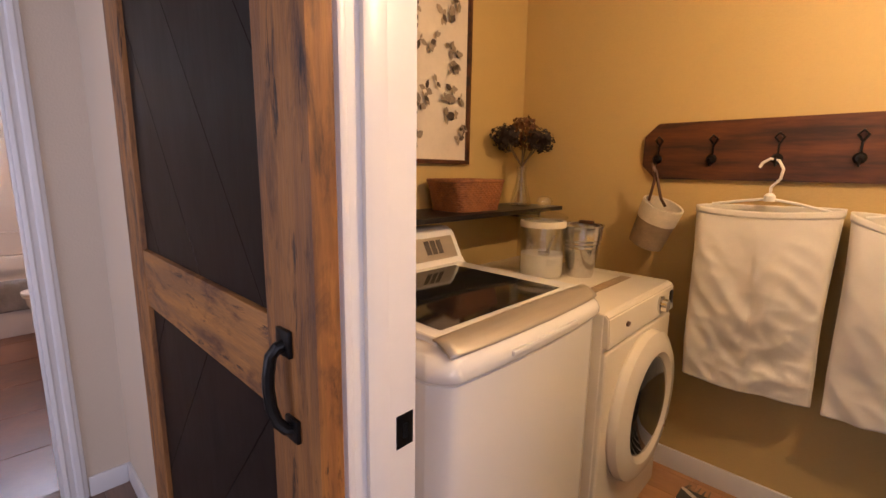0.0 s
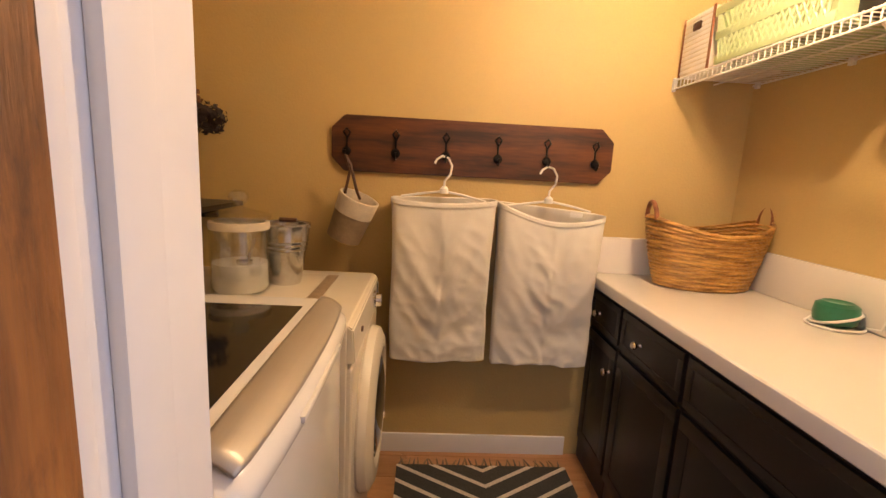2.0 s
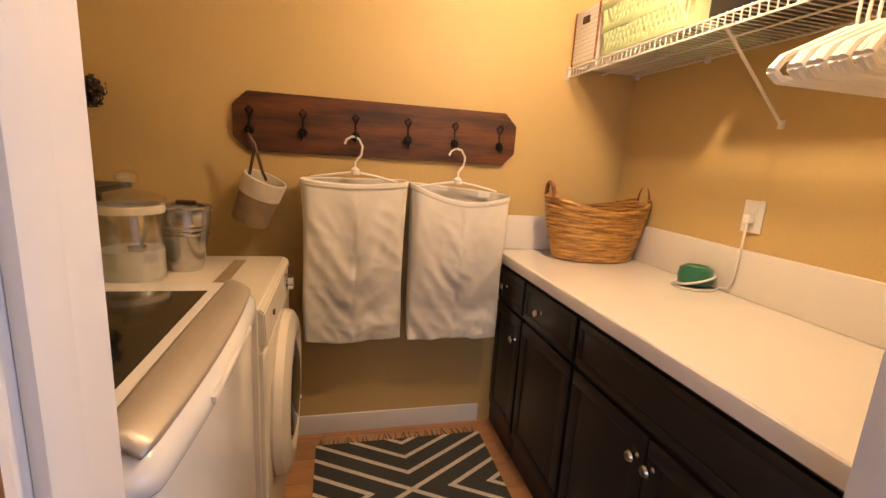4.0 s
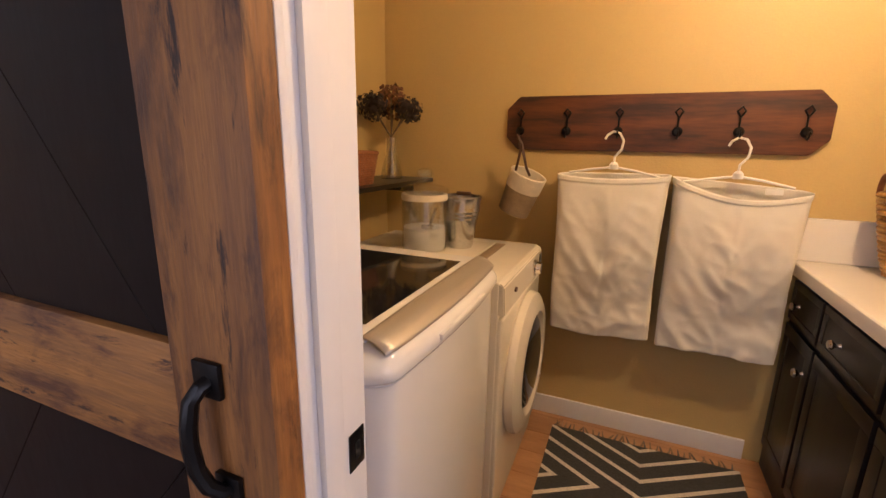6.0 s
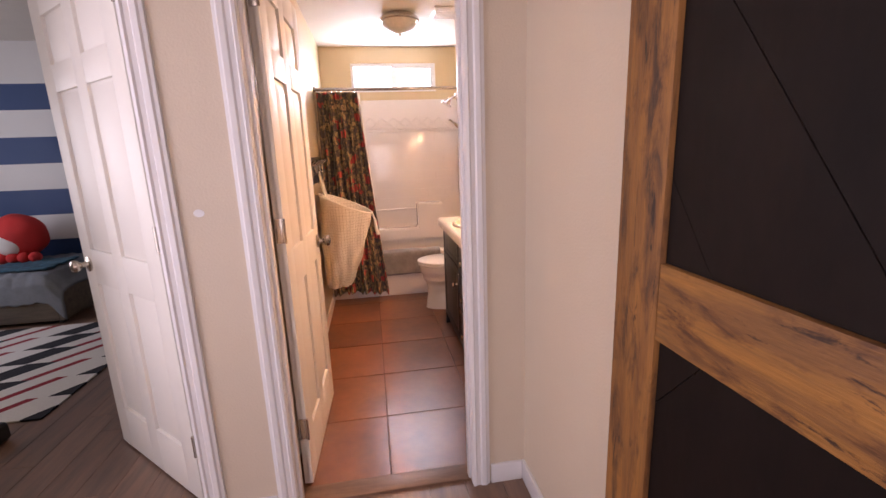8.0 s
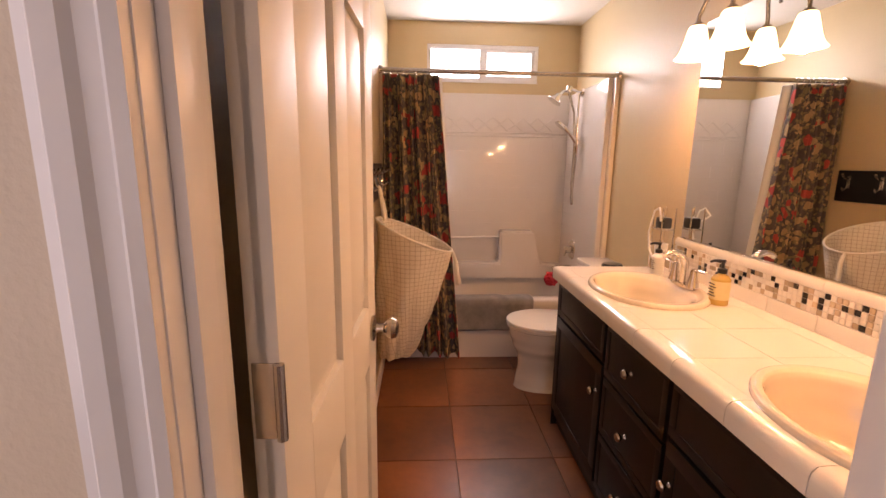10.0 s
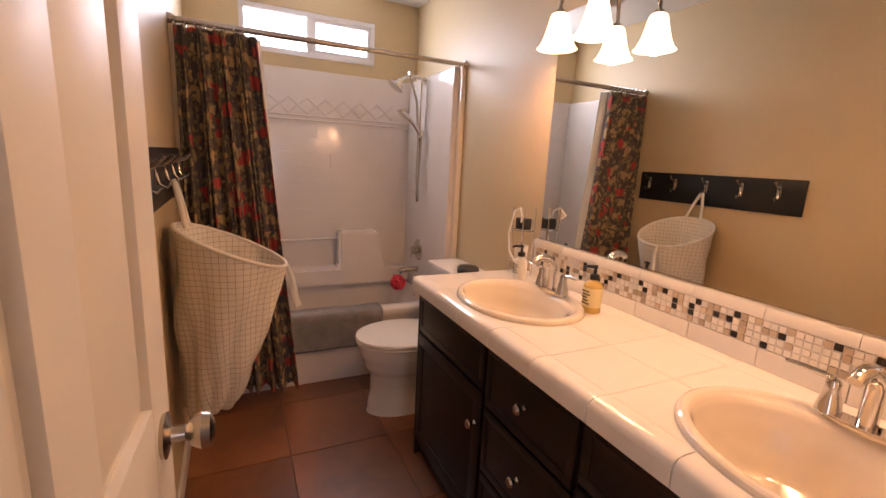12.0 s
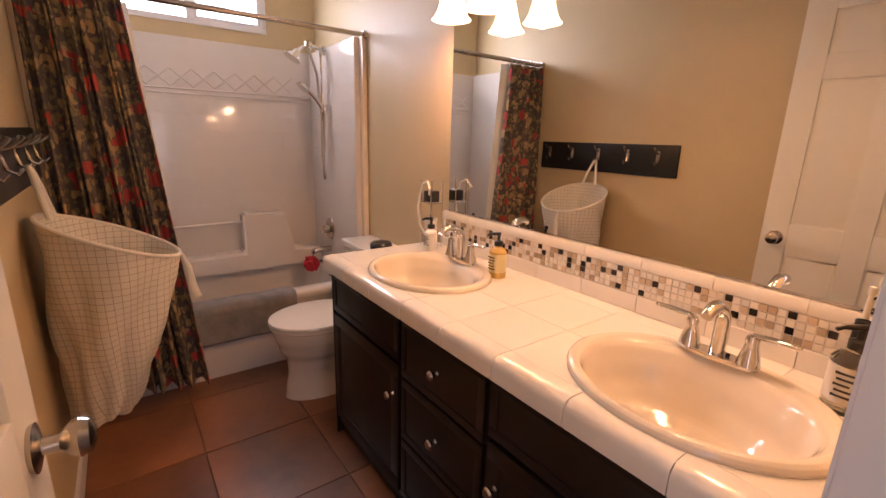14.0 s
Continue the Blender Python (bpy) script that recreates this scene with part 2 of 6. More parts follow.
def zigzag(N, L, co):
    x, y, _ = split(N, L, co)
    w = maths(N, L, "MULTIPLY", maths(N, L, "FRACT", maths(N, L, "DIVIDE", maths(N, L, "ADD", x, 9.0), 0.26)), 0.26)
    f = maths(N, L, "FRACT", maths(N, L, "DIVIDE", maths(N, L, "ADD", maths(N, L, "ADD", y, maths(N, L, "MULTIPLY", w, 0.8)), 9.0), 0.66))
    black = maths(N, L, "LESS_THAN", f, 0.30)
    red = maths(N, L, "MULTIPLY", maths(N, L, "GREATER_THAN", f, 0.52), maths(N, L, "LESS_THAN", f, 0.62))
    return mixed(N, L, red, mixed(N, L, black, (0.68, 0.67, 0.65), (0.012, 0.014, 0.022)), (0.28, 0.015, 0.03))


pattern(RUGB, zigzag)
FLORAL = mat("floral_curtain", (0.2, 0.2, 0.2), 0.85, var=0.25, scale=20.0, fine=120.0, bump=0.3)


def flowers(N, L, co):
    def vor(scale, feature="F1"):
        n = N.new("ShaderNodeTexVoronoi")
        n.inputs["Scale"].default_value = scale
        warp = N.new("ShaderNodeTexNoise")
        warp.inputs["Scale"].default_value = 14
        L.new(co, warp.inputs[0])
        mixv = N.new("ShaderNodeVectorMath")
        mixv.operation = "MULTIPLY_ADD"
        mixv.inputs[1].default_value = (0.09, 0.09, 0.09)
        L.new(warp.outputs[1], mixv.inputs[0]), L.new(co, mixv.inputs[2])
        L.new(mixv.outputs[0], n.inputs[0])
        return n
    leaf, rose, tan = vor(30), vor(9), vor(17)
    c = mixed(N, L, maths(N, L, "LESS_THAN", leaf.outputs[0], 0.42), (0.11, 0.09, 0.08), (0.25, 0.20, 0.11))
    c = mixed(N, L, maths(N, L, "LESS_THAN", tan.outputs[0], 0.38), c, (0.46, 0.32, 0.17))
    c = mixed(N, L, maths(N, L, "LESS_THAN", rose.outputs[0], 0.30), c, (0.50, 0.08, 0.07))
    return c


pattern(FLORAL, flowers)
GRIDC = mat("windowpane_canvas", (0.7, 0.7, 0.7), 0.9, var=0.05, scale=6.0, fine=300.0, bump=0.4)


def windowpane(N, L, co):
    x, y, z = split(N, L, co)
    a = maths(N, L, "LESS_THAN", maths(N, L, "FRACT", maths(N, L, "DIVIDE", maths(N, L, "ADD", z, 5.0), 0.022)), 0.09)
    ang = maths(N, L, "ARCTAN2", y, x)
    b = maths(N, L, "LESS_THAN", maths(N, L, "FRACT", maths(N, L, "MULTIPLY", maths(N, L, "ADD", ang, 4.0), 8.6)), 0.09)
    return mixed(N, L, maths(N, L, "MAXIMUM", a, b), (0.74, 0.70, 0.62), (0.44, 0.38, 0.30))


pattern(GRIDC, windowpane)
ART = mat("botanical_print", (0.6, 0.5, 0.4), 0.6, var=0.06, scale=5.0, fine=60.0, bump=0.0)


def botanical(N, L, co):
    n = N.new("ShaderNodeTexNoise")
    n.inputs["Scale"].default_value, n.inputs["Detail"].default_value = 5.0, 3
    L.new(co, n.inputs[0])
    wash = mixed(N, L, maths(N, L, "MULTIPLY", n.outputs[0], 0.9), (0.80, 0.74, 0.64), (0.58, 0.50, 0.41))
    return wash


pattern(ART, botanical)


def distress(m, grain, gouge, dark):
    """Worn dark patches with ragged edges and narrow slits along the grain."""
    N, L = m.node_tree.nodes, m.node_tree.links
    hs = next(n for n in N if n.type == "HUE_SAT")
    co = next(n for n in N if n.type == "TEX_COORD").outputs["Object"]
    col = hs.inputs["Color"].links[0].from_socket
    for k, (st, scale, lo, hi, tone) in enumerate(((grain, 3.6, 0.50, 0.66, dark), (gouge, 4.2, 0.60, 0.66, tuple(c * 0.45 for c in dark)))):
        mp = N.new("ShaderNodeMapping")
        mp.inputs["Scale"].default_value, mp.inputs["Location"].default_value = st, (3.1 * k, 1.7, 0.6)
        L.new(co, mp.inputs[0])
        n = N.new("ShaderNodeTexNoise")
        n.inputs["Scale"].default_value, n.inputs["Detail"].default_value, n.inputs["Distortion"].default_value = scale, 8, 0.5
        n.inputs["Roughness"].default_value = 0.68
        L.new(mp.outputs[0], n.inputs[0])
        r = N.new("ShaderNodeMapRange")
        r.inputs["From Min"].default_value, r.inputs["From Max"].default_value = lo, hi
        L.new(n.outputs[0], r.inputs[0])
        col = mixed(N, L, r.outputs[0], col, tone)
    L.new(col, hs.inputs["Color"])


distress(PLANK, (6, 6, 1.6), (9, 9, 1.5), (0.060, 0.026, 0.013))
distress(PLANKH, (1.8, 6, 6), (2.0, 10, 10), (0.10, 0.038, 0.016))


def thin_glass(name, gloss):
    """A thin clear wall: light passes, a share is mirrored."""
    m = bpy.data.materials.new(name)
    m.use_nodes = True
    N, L = m.node_tree.nodes, m.node_tree.links
    N.remove(N["Principled BSDF"])
    t, g, mx = N.new("ShaderNodeBsdfTransparent"), N.new("ShaderNodeBsdfGlossy"), N.new("ShaderNodeMixShader")
    t.inputs[0].default_value = (0.96, 0.97, 0.96, 1)
    g.inputs["Roughness"].default_value = 0.02
    mx.inputs[0].default_value = gloss
    L.new(t.outputs[0], mx.inputs[1]), L.new(g.outputs[0], mx.inputs[2])
    L.new(mx.outputs[0], N["Material Output"].inputs[0])
    return m


JARGLASS = thin_glass("jar_glass", 0.2)


def clear(name, tint=(1, 1, 1), rough=0.0):
    m = bpy.data.materials.new(name)
    m.use_nodes = True
    b = m.node_tree.nodes["Principled BSDF"]
    b.inputs["Base Color"].default_value = (*tint, 1)
    b.inputs["Transmission Weight"].default_value = 1.0
    b.inputs["Roughness"].default_value = rough
    b.inputs["IOR"].default_value = 1.45
    return m


GLASS = clear("clear_glass")
FROST = clear("frosted_pane", (0.96, 0.98, 1.0), 0.25)
SOAPGLASS = clear("clear_bottle", (0.92, 0.90, 0.84))
MIRROR = bpy.data.materials.new("mirror")
MIRROR.use_nodes = True
MIRROR.node_tree.nodes["Principled BSDF"].inputs["Metallic"].default_value = 1.0
MIRROR.node_tree.nodes["Principled BSDF"].inputs["Roughness"].default_value = 0.01
MIRROR.node_tree.nodes["Principled BSDF"].inputs["Base Color"].default_value = (0.86, 0.87, 0.86, 1)


def glowing(name, col, power):
    m = bpy.data.materials.new(name)
    m.use_nodes = True
    b = m.node_tree.nodes["Principled BSDF"]
    b.inputs["Base Color"].default_value = (0.8, 0.78, 0.74, 1)
    b.inputs["Emission Color"].default_value = (*col, 1)
    b.inputs["Emission Strength"].default_value = power
    return m


SHADE = glowing("lit_glass_shade", (1.0, 0.72, 0.42), 6.0)
FROSTW = mat("alabaster_bowl", (0.66, 0.62, 0.56), 0.3, var=0.1, scale=20.0, bump=0.0)
DAY = glowing("daylight_backdrop", (0.80, 0.90, 1.0), 14.0)

# ---- building helpers ----
ORIGIN = {}


def thing(name, label, category, at=(0, 0, 0), group="", m=None):
    """An empty at a thing's base. With m, its parts are built about its own origin, else in the world's metres."""
    ob = new(name)
    ob.empty_display_size = 0.05
    ob.matrix_world = m if m else Matrix.Translation(at)
    ORIGIN[ob] = Vector((0, 0, 0)) if m else Vector(at)
    return tagged(ob, label, category, group)


def smooth(me, angle=35):
    me.shade_smooth()
    me.set_sharp_from_angle(angle=radians(angle))


def part(name, bm, material, parent=None, label="", sharp=35):
    """One mesh object; under a thing or a part if parent is given."""
    me = bpy.data.meshes.new(name)
    off = ORIGIN.get(parent, Vector((0, 0, 0)))
    if off.length:
        bmesh.ops.translate(bm, verts=bm.verts, vec=-off)
    bmesh.ops.recalc_face_normals(bm, faces=bm.faces)
    bm.to_mesh(me)
    bm.free()
    me.materials.append(material)
    smooth(me, sharp)
    ob = new(name, me)
    if parent:
        ob.parent = parent
    ORIGIN[ob] = off
    if label:
        ob["label"] = label
    return ob


def setting(name, bm, material, label, category, sharp=35):
    return tagged(part(name, bm, material, None, "", sharp), label, category, kind="structure")


def box(x0, x1, y0, y1, z0, z1, bevel=0.0, seg=2, bm=None):
    b = bmesh.new()
    bmesh.ops.create_cube(b, size=1, matrix=Matrix.LocRotScale(((x0 + x1) / 2, (y0 + y1) / 2, (z0 + z1) / 2), None, (abs(x1 - x0), abs(y1 - y0), abs(z1 - z0))))
    if bevel:
        bmesh.ops.bevel(b, geom=b.edges, offset=bevel, segments=seg, affect="EDGES", profile=0.6)
    return join(bm, b)


def join(bm, b):
    if bm is None:
        return b
    me = bpy.data.meshes.new("tmp")
    b.to_mesh(me)
    b.free()
    bm.from_mesh(me)
    bpy.data.meshes.remove(me)
    return bm


def lathe(profile, at=(0, 0, 0), turn=None, n=32, sx=1.0, sy=1.0, bm=None):
    """Turns (radius, height) pairs round z, then turns and moves the result."""
    b = bmesh.new()
    rings = []
    for r, z in profile:
        if r < 1e-5:
            rings.append([b.verts.new((0, 0, z))])
        else:
            rings.append([b.verts.new((r * sx * math.cos(2 * math.pi * i / n), r * sy * math.sin(2 * math.pi * i / n), z)) for i in range(n)])
    for p, q in zip(rings, rings[1:]):
        for i in range(n):
            j = (i + 1) % n
            f = [p[i % len(p)], p[j % len(p)], q[j % len(q)], q[i % len(q)]]
            f = list(dict.fromkeys(f))
            if len(f) > 2:
                b.faces.new(f)
    m = Matrix.Translation(at) @ (turn.to_4x4() if turn else Matrix())
    bmesh.ops.transform(b, matrix=m, verts=b.verts)
    return join(bm, b)


def tube(points, r, n=8, bm=None, taper=None, closed=False):
    """A round bar along points."""
    b = bmesh.new()
    P = [Vector(p) for p in points]
    rings = []
    prev = None
    for i, p in enumerate(P):
        if closed:
            d = (P[(i + 1) % len(P)] - P[i - 1]).normalized()
        else:
            d = (P[min(i + 1, len(P) - 1)] - P[max(i - 1, 0)]).normalized()
        if prev is None:
            u = d.orthogonal().normalized()
        else:
            u = (prev - d * prev.dot(d)).normalized()
        prev = u
        v = d.cross(u)
        rr = r if taper is None else r + (taper - r) * i / (len(P) - 1)
        rings.append([b.verts.new(p + (u * math.cos(2 * math.pi * k / n) + v * math.sin(2 * math.pi * k / n)) * rr) for k in range(n)])
    pairs = list(zip(rings, rings[1:])) + ([(rings[-1], rings[0])] if closed else [])
    for p, q in pairs:
        for k in range(n):
            b.faces.new((p[k], p[(k + 1) % n], q[(k + 1) % n], q[k]))
    if not closed:
        b.faces.new(rings[0][::-1]), b.faces.new(rings[-1])
    return join(bm, b)


def arc(fn, a, b, n):
    return [fn(a + (b - a) * i / (n - 1)) for i in range(n)]


def prism(poly, depth, m=None, bevel=0.0, bm=None):
    """Extrudes a polygon of (x, y) by depth along z, then applies m."""
    b = bmesh.new()
    f = b.faces.new([b.verts.new((x, y, 0)) for x, y in poly])
    r = bmesh.ops.extrude_face_region(b, geom=[f])
    bmesh.ops.translate(b, verts=[v for v in r["geom"] if isinstance(v, bmesh.types.BMVert)], vec=(0, 0, depth))
    if bevel:
        bmesh.ops.bevel(b, geom=b.edges, offset=bevel, segments=2, affect="EDGES")
    if m:
        bmesh.ops.transform(b, matrix=m, verts=b.verts)
    return join(bm, b)


def clip(poly, x0, x1, y0, y1):
    """A polygon cut to a rectangle."""
    for axis, lim, sign in ((0, x0, 1), (0, x1, -1), (1, y0, 1), (1, y1, -1)):
        out = []
        for a, b in zip(poly, poly[1:] + poly[:1]):
            da, db = sign * (a[axis] - lim), sign * (b[axis] - lim)
            if da >= 0:
                out.append(a)
            if da * db < 0:
                k = da / (da - db)
                out.append((a[0] + k * (b[0] - a[0]), a[1] + k * (b[1] - a[1])))
        poly = out
        if len(poly) < 3:
            return []
    return poly


def sheet(fn, nu, nv, closed=False, bm=None):
    """A surface of nu by nv points, fn(u, v) with both from 0 to 1."""
    b = bmesh.new()
    g = [[b.verts.new(fn(i / nu if closed else i / (nu - 1), j / (nv - 1))) for i in range(nu)] for j in range(nv)]
    for j in range(nv - 1):
        for i in range(nu if closed else nu - 1):
            k = (i + 1) % nu
            b.faces.new((g[j][i], g[j][k], g[j + 1][k], g[j + 1][i]))
    return join(bm, b)


def thick(ob, t):
    s = ob.modifiers.new("thick", "SOLIDIFY")
    s.thickness, s.offset = t, 0
    return ob


def flat_tile(size_x, size_y, h, bevel=0.002):
    b = bmesh.new()
    bmesh.ops.create_cube(b, size=1, matrix=Matrix.Diagonal((size_x, size_y, h, 1)))
    top = [e for e in b.edges if all(v.co.z > 0 for v in e.verts)]
    bmesh.ops.bevel(b, geom=top, offset=bevel, segments=1, affect="EDGES")
    me = bpy.data.meshes.new("tile")
    b.to_mesh(me)
    b.free()
    return me


def lay(name, me, material, parent, x, y, z, rz=0.0):
    if not me.materials:
        me.materials.append(material)
    ob = new(name, me)
    ob.parent = parent
    off = ORIGIN.get(parent, Vector((0, 0, 0)))
    ob.location, ob.rotation_euler = Vector((x, y, z)) - off, (0, 0, rz)
    return ob


# ---- structure ----
H = 2.37          # ceiling
LX0, LX1, LY0, LY1 = -0.765, 1.68, 0.945, 2.55      # laundry inside
HY1, HX0, HX1, HY0 = 0.80, -1.515, 2.95, -1.40      # hall inside
BX0, BX1, BY0, BY1 = -4.73, -1.612, -0.165, 1.295    # bathroom inside
JX0, JX1, DH = 0.125, 0.96, 2.04                    # laundry doorway
BJ0, BJ1 = -0.105, 0.58                             # bathroom doorway along y
EJ1, EJ0 = -0.43, -1.20                           # bedroom doorway along y


def wall(name, x0, x1, y0, y1, material, label, z1=H):
    return setting(name, box(x0, x1, y0, y1, 0, z1), material, label, "wall")


wall("wall_laundry_back", LX0 - 0.1, LX1 + 0.1, LY1, LY1 + 0.1, WALL, "warm beige painted wall behind the coat hooks")
wall("wall_laundry_left", LX0 - 0.1, LX0, LY0, LY1, WALL, "warm beige painted wall beside the washer")
wall("wall_laundry_right", LX1, LX1 + 0.1, LY0, LY1, WALL, "warm beige painted wall above the counter")
# wall between hall and laundry: hall skin and laundry skin round the doorway
b = box(HX0 - 0.115, JX0 - 0.012, HY1, HY1 + 0.09, 0, H)
box(JX1 + 0.012, HX1 + 0.1, HY1, HY1 + 0.09, 0, H, bm=b)
box(JX0 - 0.012, JX1 + 0.012, HY1, HY1 + 0.09, DH + 0.012, H, bm=b)
setting("wall_hall_north", b, HALLWALL, "light beige hall wall with the laundry doorway", "wall")
b = box(LX0 - 0.1, JX0 - 0.012, HY1 + 0.09, LY0, 0, H)
box(JX1 + 0.012, LX1 + 0.1, HY1 + 0.09, LY0, 0, H, bm=b)
box(JX0 - 0.012, JX1 + 0.012, HY1 + 0.09, LY0, DH + 0.012, H, bm=b)
setting("wall_laundry_front", b, WALL, "warm beige laundry wall round the doorway", "wall")
# end wall of the hall, with bathroom and bedroom doorways; skins on both sides
xm = (HX0 + BX1) / 2
for nm, xa, xb, mt, lb in (("wall_hall_end", xm, HX0, HALLWALL, "beige hall end wall with two doorways"), ("wall_bath_front", BX1, xm, BATHWALL, "beige bathroom wall round its doorway")):
    b = box(xa, xb, BJ1 + 0.012, 0.80 if nm == "wall_hall_end" else BY1, 0, H)
    box(xa, xb, BJ0 - 0.012, BJ1 + 0.012, DH + 0.012, H, bm=b)
    box(xa, xb, EJ1 + 0.012, BJ0 - 0.012, 0, H, bm=b)
    box(xa, xb, EJ0 - 0.012, EJ1 + 0.012, DH + 0.012, H, bm=b)
    box(xa, xb, -4.2, EJ0 - 0.012, 0, H, bm=b)
    setting(nm, b, mt, lb, "wall")
# unseen hall walls, with openings added for the hall's area lights
b = box(HX1, HX1 + 0.1, HY0 - 0.1, HY1, 0, 0.5)
box(HX1, HX1 + 0.1, HY0 - 0.1, HY1, 2.2, H, bm=b)
box(HX1, HX1 + 0.1, HY0 - 0.1, -0.95, 0.5, 2.2, bm=b)
box(HX1, HX1 + 0.1, 0.40, HY1, 0.5, 2.2, bm=b)
setting("wall_hall_east", b, HALLWALL, "unseen beige hall wall with an added window opening", "wall")
b = box(HX0, HX1, HY0 - 0.1, HY0, 0, 0.5)
box(HX0, HX1, HY0 - 0.1, HY0, 2.2, H, bm=b)
box(HX0, -1.37, HY0 - 0.1, HY0, 0.5, 2.2, bm=b)
box(0.13, HX1, HY0 - 0.1, HY0, 0.5, 2.2, bm=b)
setting("wall_hall_south", b, HALLWALL, "unseen beige hall wall with an added window opening", "wall")
wall("wall_bath_left", BX0, BX1, BY0 - 0.05, BY0, BATHWALL, "beige textured bathroom wall with hooks")
wall("wall_bath_right", BX0, BX1, BY1, BY1 + 0.1, BATHWALL, "beige textured bathroom wall behind the vanity")
WY0, WY1, WZ0, WZ1 = 0.13, 0.98, 1.945, 2.214
b = box(BX0 - 0.12, BX0, BY0 - 0.05, BY1 + 0.1, 0, WZ0)
box(BX0 - 0.12, BX0, BY0 - 0.05, BY1 + 0.1, WZ1, H, bm=b)
box(BX0 - 0.12, BX0, BY0 - 0.05, WY0, WZ0, WZ1, bm=b)
box(BX0 - 0.12, BX0, WY1, BY1 + 0.1, WZ0, WZ1, bm=b)
setting("wall_bath_far", b, BATHWALL, "beige bathroom wall with a high window", "wall")
# bedroom
EX0, EY0, EH = -4.95, -4.2, 2.47
wall("wall_bedroom_striped", EX0 - 0.1, EX0, EY0, BY0 - 0.05, NAVYW, "bedroom wall painted in navy and white stripes", EH)
wall("wall_bedroom_north", EX0, BX1, BY0 - 0.11, BY0 - 0.05, HALLWALL, "plain light bedroom wall", EH)
# out of view; its opening is added to let bedroom daylight in
b = box(EX0, BX1, EY0 - 0.1, EY0, 0, 0.85)
box(EX0, BX1, EY0 - 0.1, EY0, 2.05, EH, bm=b)
box(EX0, -3.95, EY0 - 0.1, EY0, 0.85, 2.05, bm=b)
box(-2.45, BX1, EY0 - 0.1, EY0, 0.85, 2.05, bm=b)
setting("wall_bedroom_window", b, HALLWALL, "unseen light bedroom wall with an added window opening", "wall")
for nm, a, lb in (("ceiling_laundry", (LX0 - 0.1, LX1 + 0.1, LY0, LY1 + 0.1, H, H + 0.1), "painted laundry ceiling"),
                  ("ceiling_hall", (BX1 + 0.057, HX1 + 0.1, HY0 - 0.1, LY0, H, H + 0.1), "painted hall ceiling"),
                  ("ceiling_bath", (BX0 - 0.12, BX1 + 0.057, BY0 - 0.05, BY1 + 0.1, H, H + 0.1), "textured off-white bathroom ceiling"),
                  ("ceiling_bedroom", (EX0 - 0.1, BX1 + 0.115, EY0 - 0.1, BY0 - 0.05, EH, EH + 0.1), "white bedroom ceiling")):
    setting(nm, box(*a), CEIL, lb, "ceiling")
floor_l = setting("floor_laundry", box(LX0 - 0.1, LX1 + 0.1, HY1 + 0.06, LY1 + 0.1, -0.1, -0.008), DGROUT, "warm oak plank laundry floor", "floor")
floor_h = setting("floor_hall", box(-1.57, HX1 + 0.1, HY0 - 0.1, HY1 + 0.06, -0.1, -0.008), DGROUT, "brown wood plank hall floor", "floor")
floor_e = setting("floor_bedroom", box(EX0 - 0.1, -1.57, EY0 - 0.1, BY0 - 0.05, -0.1, -0.008), DGROUT, "dark brown wood plank bedroom floor", "floor")
floor_b = setting("floor_bath", box(BX0, -1.57, BY0 - 0.05, BY1, -0.1, -0.006), DGROUT, "terracotta and grey stone tile floor", "floor")
setting("ground", box(-60, 60, -60, 60, -0.3, -0.25), SLATE, "ground outside the house", "ground")
setting("backdrop", box(-6.6, -6.58, -2.5, 3.5, 1.2, 4.6), DAY, "bright daylight outside the bathroom window", "backdrop")

# baseboards
for i, (a, lb) in enumerate((((LX0, LX1 - 0.66, LY1 - 0.014, LY1, 0, 0.095), "back"), ((HX0, -0.84, HY1 - 0.014, HY1, 0, 0.085), "hall"), ((1.03, HX1, HY1 - 0.014, HY1, 0, 0.085), "hall"),
                             ((HX0, HX0 + 0.014, 0.655, HY1 - 0.014, 0, 0.085), "hall end"), ((HX0, HX0 + 0.014, -0.357, -0.178, 0, 0.085), "hall end"),
                             ((-4.05, BX1, BY0, BY0 + 0.014, 0, 0.085), "bath"))):
    setting("baseboard", box(*a, 0.005), TRIM, "white painted baseboard along the wall", "baseboard")


def casing(name, lo, hi, face, out, along, label):
    """Door lining, stop and ridged casing. along: 'x' for a doorway in a wall that runs along x. face: the faced wall plane; out: -1 or 1."""
    root = tagged(thing(name, label, "door frame", (0, 0, 0)), kind="structure")
    prof = ((0, 0), (0, 0.014), (0.010, 0.017), (0.016, 0.011), (0.030, 0.011), (0.036, 0.017), (0.052, 0.018), (0.058, 0.012), (0.068, 0.010), (0.070, 0))
    for nm, p, s in (("side_casing", lo - 0.002, -1), ("side_casing", hi + 0.002, 1)):
        poly = [(p + s * u, face + out * w) for u, w in prof]
        if along == "y":
            poly = [(y, x) for x, y in poly]
        part(nm, prism(poly, DH + 0.07), TRIM, root, sharp=20)
    bm = box(lo - 0.072, hi + 0.072, min(face, face + out * 0.02), max(face, face + out * 0.02), DH + 0.0702, DH + 0.14, 0.004) if along == "x" else box(min(face, face + out * 0.02), max(face, face + out * 0.02), lo - 0.072, hi + 0.072, DH + 0.0702, DH + 0.14, 0.004)
    part("head_casing", bm, TRIM, root)
    return root


